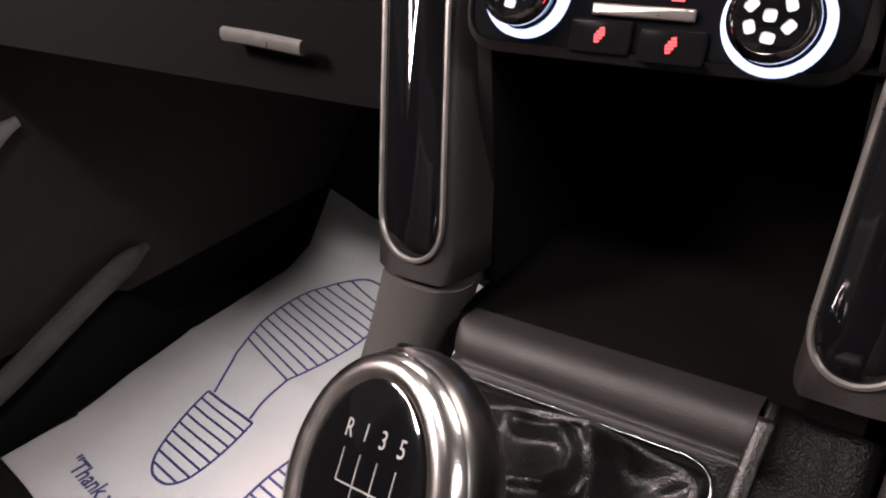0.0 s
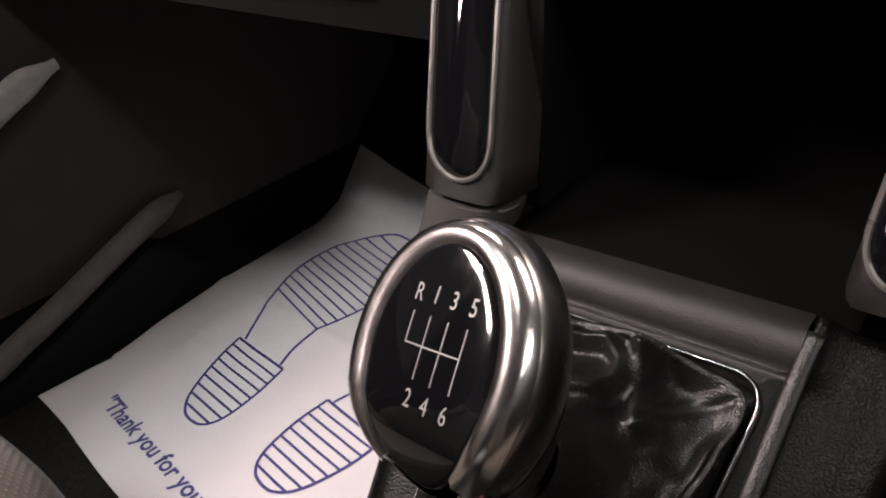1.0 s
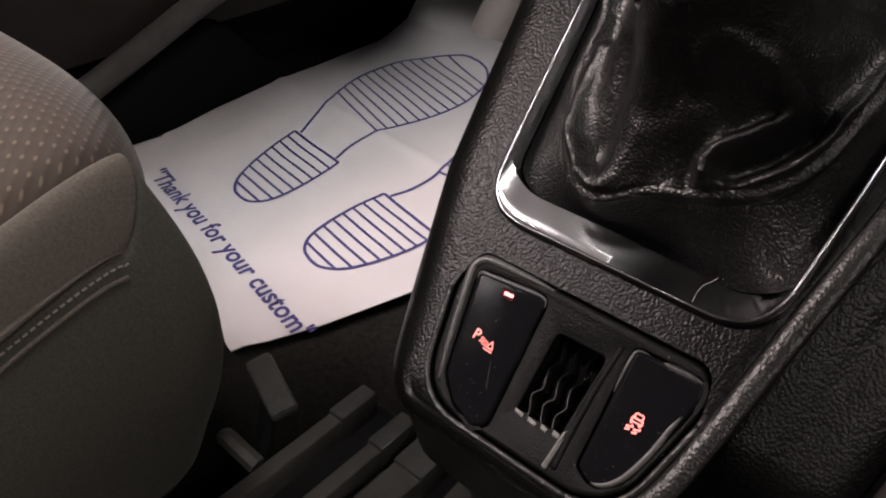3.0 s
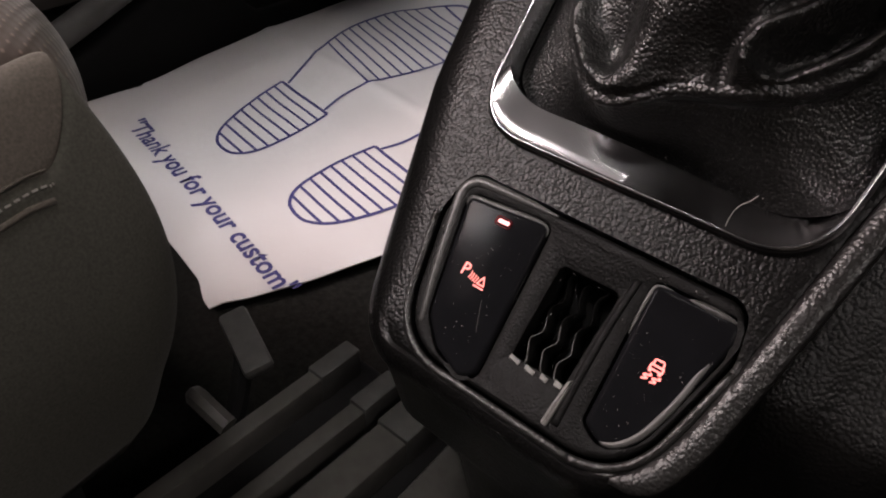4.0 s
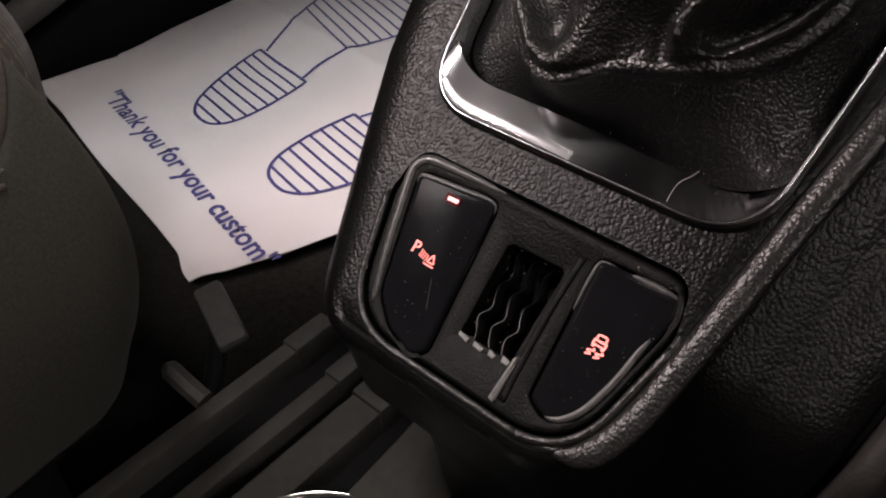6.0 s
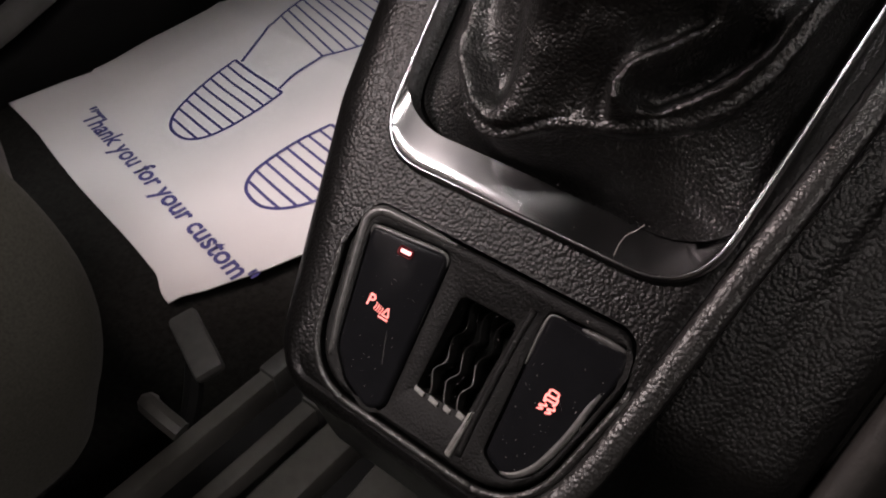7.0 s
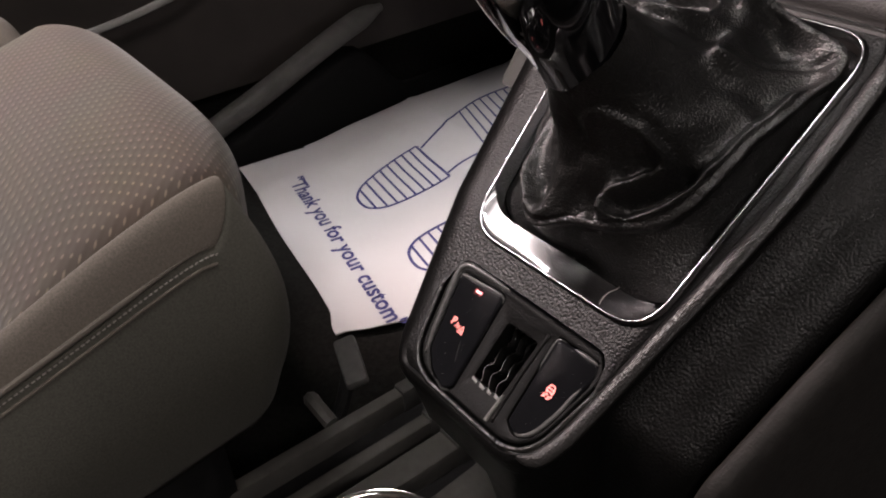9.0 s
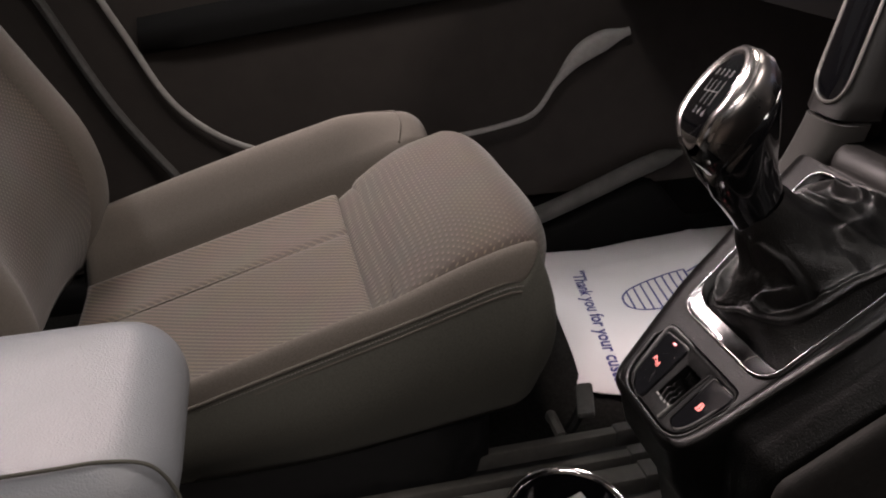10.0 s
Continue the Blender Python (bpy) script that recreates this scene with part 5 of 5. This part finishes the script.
            x = HALF - 0.012 + 0.006 * v - 0.02 * ease((u - 0.85) / 0.15)
            return (s * x, y, z)
        part("plastic_skirt", grid_sheet(skirt, 30, 6, (-s * 0.015, 0, 0)), PLASTIC, root, "black plastic seat skirt", smooth=180)

    # backrest
    def lean(z):
        d = z - 0.29
        return -0.262 - (3.0 * d * d if d < 0.09 else 0.0243 + 0.54 * (d - 0.09))

    part("backrest", grid_sheet(lambda u, v: (-0.16 + 0.32 * u, lean(0.19 + 0.62 * v) - 0.030 + 0.02 * abs(2 * u - 1) ** 3, 0.19 + 0.62 * v), 24, 40, (0, -0.09, 0)), MESH, root, "mesh cloth backrest centre", smooth=180)
    for s in (-1, 1):
        rings = []
        for k in range(41):
            z = 0.19 + 0.62 * k / 40
            ring = []
            for j in range(20):
                a = 2 * math.pi * j / 20
                ring.append((s * (0.190 + 0.048 * math.cos(a)), lean(z) - 0.030 + 0.030 * max(0, math.sin(a)) ** 0.8 + 0.07 * min(0, math.sin(a)), z))
            rings.append(ring)
        part("back_bolster", loft(rings), CLOTH, root, "grey cloth backrest bolster", smooth=180)
    # runner under the seat
    for s in (-1, 1):
        part("seat_runner", box(s * 0.19 - 0.016, s * 0.19 + 0.016, -0.30, 0.235, 0.004, 0.06, 0.004), PLASTIC, root)
    return root


seat(-0.346, "passenger_seat", "empty brown-grey cloth passenger seat with dotted centre", 1)
seat(0.412, "driver_seat", "empty brown-grey cloth driver seat beside the console", -1)


# ---- rails between the seats ----
def rails():
    root = thing("centre_rail_unit", "black rail unit with dull alloy rails between the seats", "rail")
    part("rail_bed", box(-0.165, 0.06, -0.9, 0.285, 0.060, 0.080, 0.004), PLASTIC, root)
    for x, w in ((-0.1525, 0.0055), (-0.1175, 0.0055), (-0.0910, 0.0105)):
        part("rail", box(x - w, x + w, -0.88, 0.265, 0.078, 0.098, 0.002), RAIL, root, "dull alloy rail")
        part("end_cap", box(x - w - 0.001, x + w + 0.001, 0.245, 0.276, 0.078, 0.1005, 0.002), GREYPLASTIC, root, "grey end cap")
    part("side_plate", moved(box(-0.020, 0.020, -0.09, 0.075, -0.003, 0.003, 0.002), pose(-0.042, 0.195, 0.088, 0, 14, 4)), RAIL, root, "dull grey plate beside the rails")
    part("slide_tab", moved(box(-0.027, 0.027, -0.009, 0.009, -0.004, 0.004, 0.003), pose(-0.198, 0.232, 0.104, 12, 0, -20)), GREYPLASTIC, root, "pale grey seat release tab")
    part("tab_arm", sweep([(-0.195, 0.228, 0.100), (-0.18, 0.210, 0.085), (-0.165, 0.19, 0.08)], 0.006, 8, (0, 0, 1), 8), RUBBER, root)
    part("clip", sweep([(-0.197, 0.194, 0.088), (-0.182, 0.188, 0.103), (-0.160, 0.190, 0.096)], 0.006, 8, (0, 1, 0), 8), RAIL, root)
    return root


rails()


def cup_holder():
    root = thing("cup_holder", "black cup holder with a bright chrome rim", "cup holder", pose(-0.010, 0.135, 0.150))
    circ = [(math.cos(2 * math.pi * k / 48), math.sin(2 * math.pi * k / 48)) for k in range(48)]
    sc = lambda r, z: [(a * r, b * r, z) for a, b in circ]
    part("cup", loft([sc(0.040, -0.07), sc(0.050, -0.002), sc(0.0455, -0.002), sc(0.040, -0.05), sc(0.002, -0.05)]), PIANO, root, smooth=50)
    part("rim", loft([sc(0.0510, -0.006), sc(0.0515, -0.001), sc(0.0495, 0.002), sc(0.0465, 0.001), sc(0.0452, -0.006)], cap=False), CHROME, root, "bright chrome rim", smooth=70)
    tabs = [moved(box(-0.015, 0.015, -0.005, 0.005, 0, 0.010, 0.002), pose(0.004, 0.016, -0.012, 20, 0, 25)), moved(box(-0.005, 0.005, -0.018, 0.018, 0, 0.010, 0.002), pose(-0.012, 0.004, -0.012, 0, 15, 20)), moved(box(-0.006, 0.006, -0.012, 0.012, 0, 0.008, 0.002), pose(0.016, 0.002, -0.014, 0, -12, 24))]
    part("grip_tab", joined(*tabs), GREYTRIM, root, "pale grip tabs inside the holder")
    return root


cup_holder()


def armrest():
    root = thing("armrest_unit", "smooth grey padded armrest between the front seats", "armrest", pose(0.045, -0.13, 0.372))
    loop = rounded([(-0.088, -0.36), (0.088, -0.36), (0.090, 0.0), (-0.090, 0.0)], [0.02, 0.02, 0.05, 0.05], 10)
    rings = [lift(inset(loop, 0.012), -0.075)]
    for k in range(9):
        a = k / 8 * math.pi / 2
        rings.append(lift(inset(loop, 0.030 * (1 - math.cos(a))), -0.034 + 0.034 * math.sin(a)))
    rings.append(lift([(x * 0.25, (y + 0.18) * 0.25 - 0.18) for x, y in inset(loop, 0.03)], 0.004))
    part("pad", loft(rings), VINYL, root, "pale grey vinyl pad", smooth=180)
    part("pad_seam", sweep([(0.066, -0.34, 0.0004), (0.066, -0.20, 0.0010), (0.067, -0.06, 0.0006), (0.066, -0.030, -0.0008), (0.064, -0.010, -0.009), (0.062, -0.001, -0.030), (0.062, 0.000, -0.05)], 0.0011, 6, (1, 0, 0), 40), SIDECLOTH, root, "stitched seam along the pad")
    part("arm_stem", box(-0.04, 0.04, -0.30, -0.16, -0.29, -0.06, 0.01), PLASTIC, root)
    return root


armrest()

# dome lamp in the headliner
solo("dome_lamp", box(-0.06, 0.10, -0.12, 0.0, 1.178, 1.194, 0.005), LENS, "lit courtesy lamp in the headliner", "lamp")
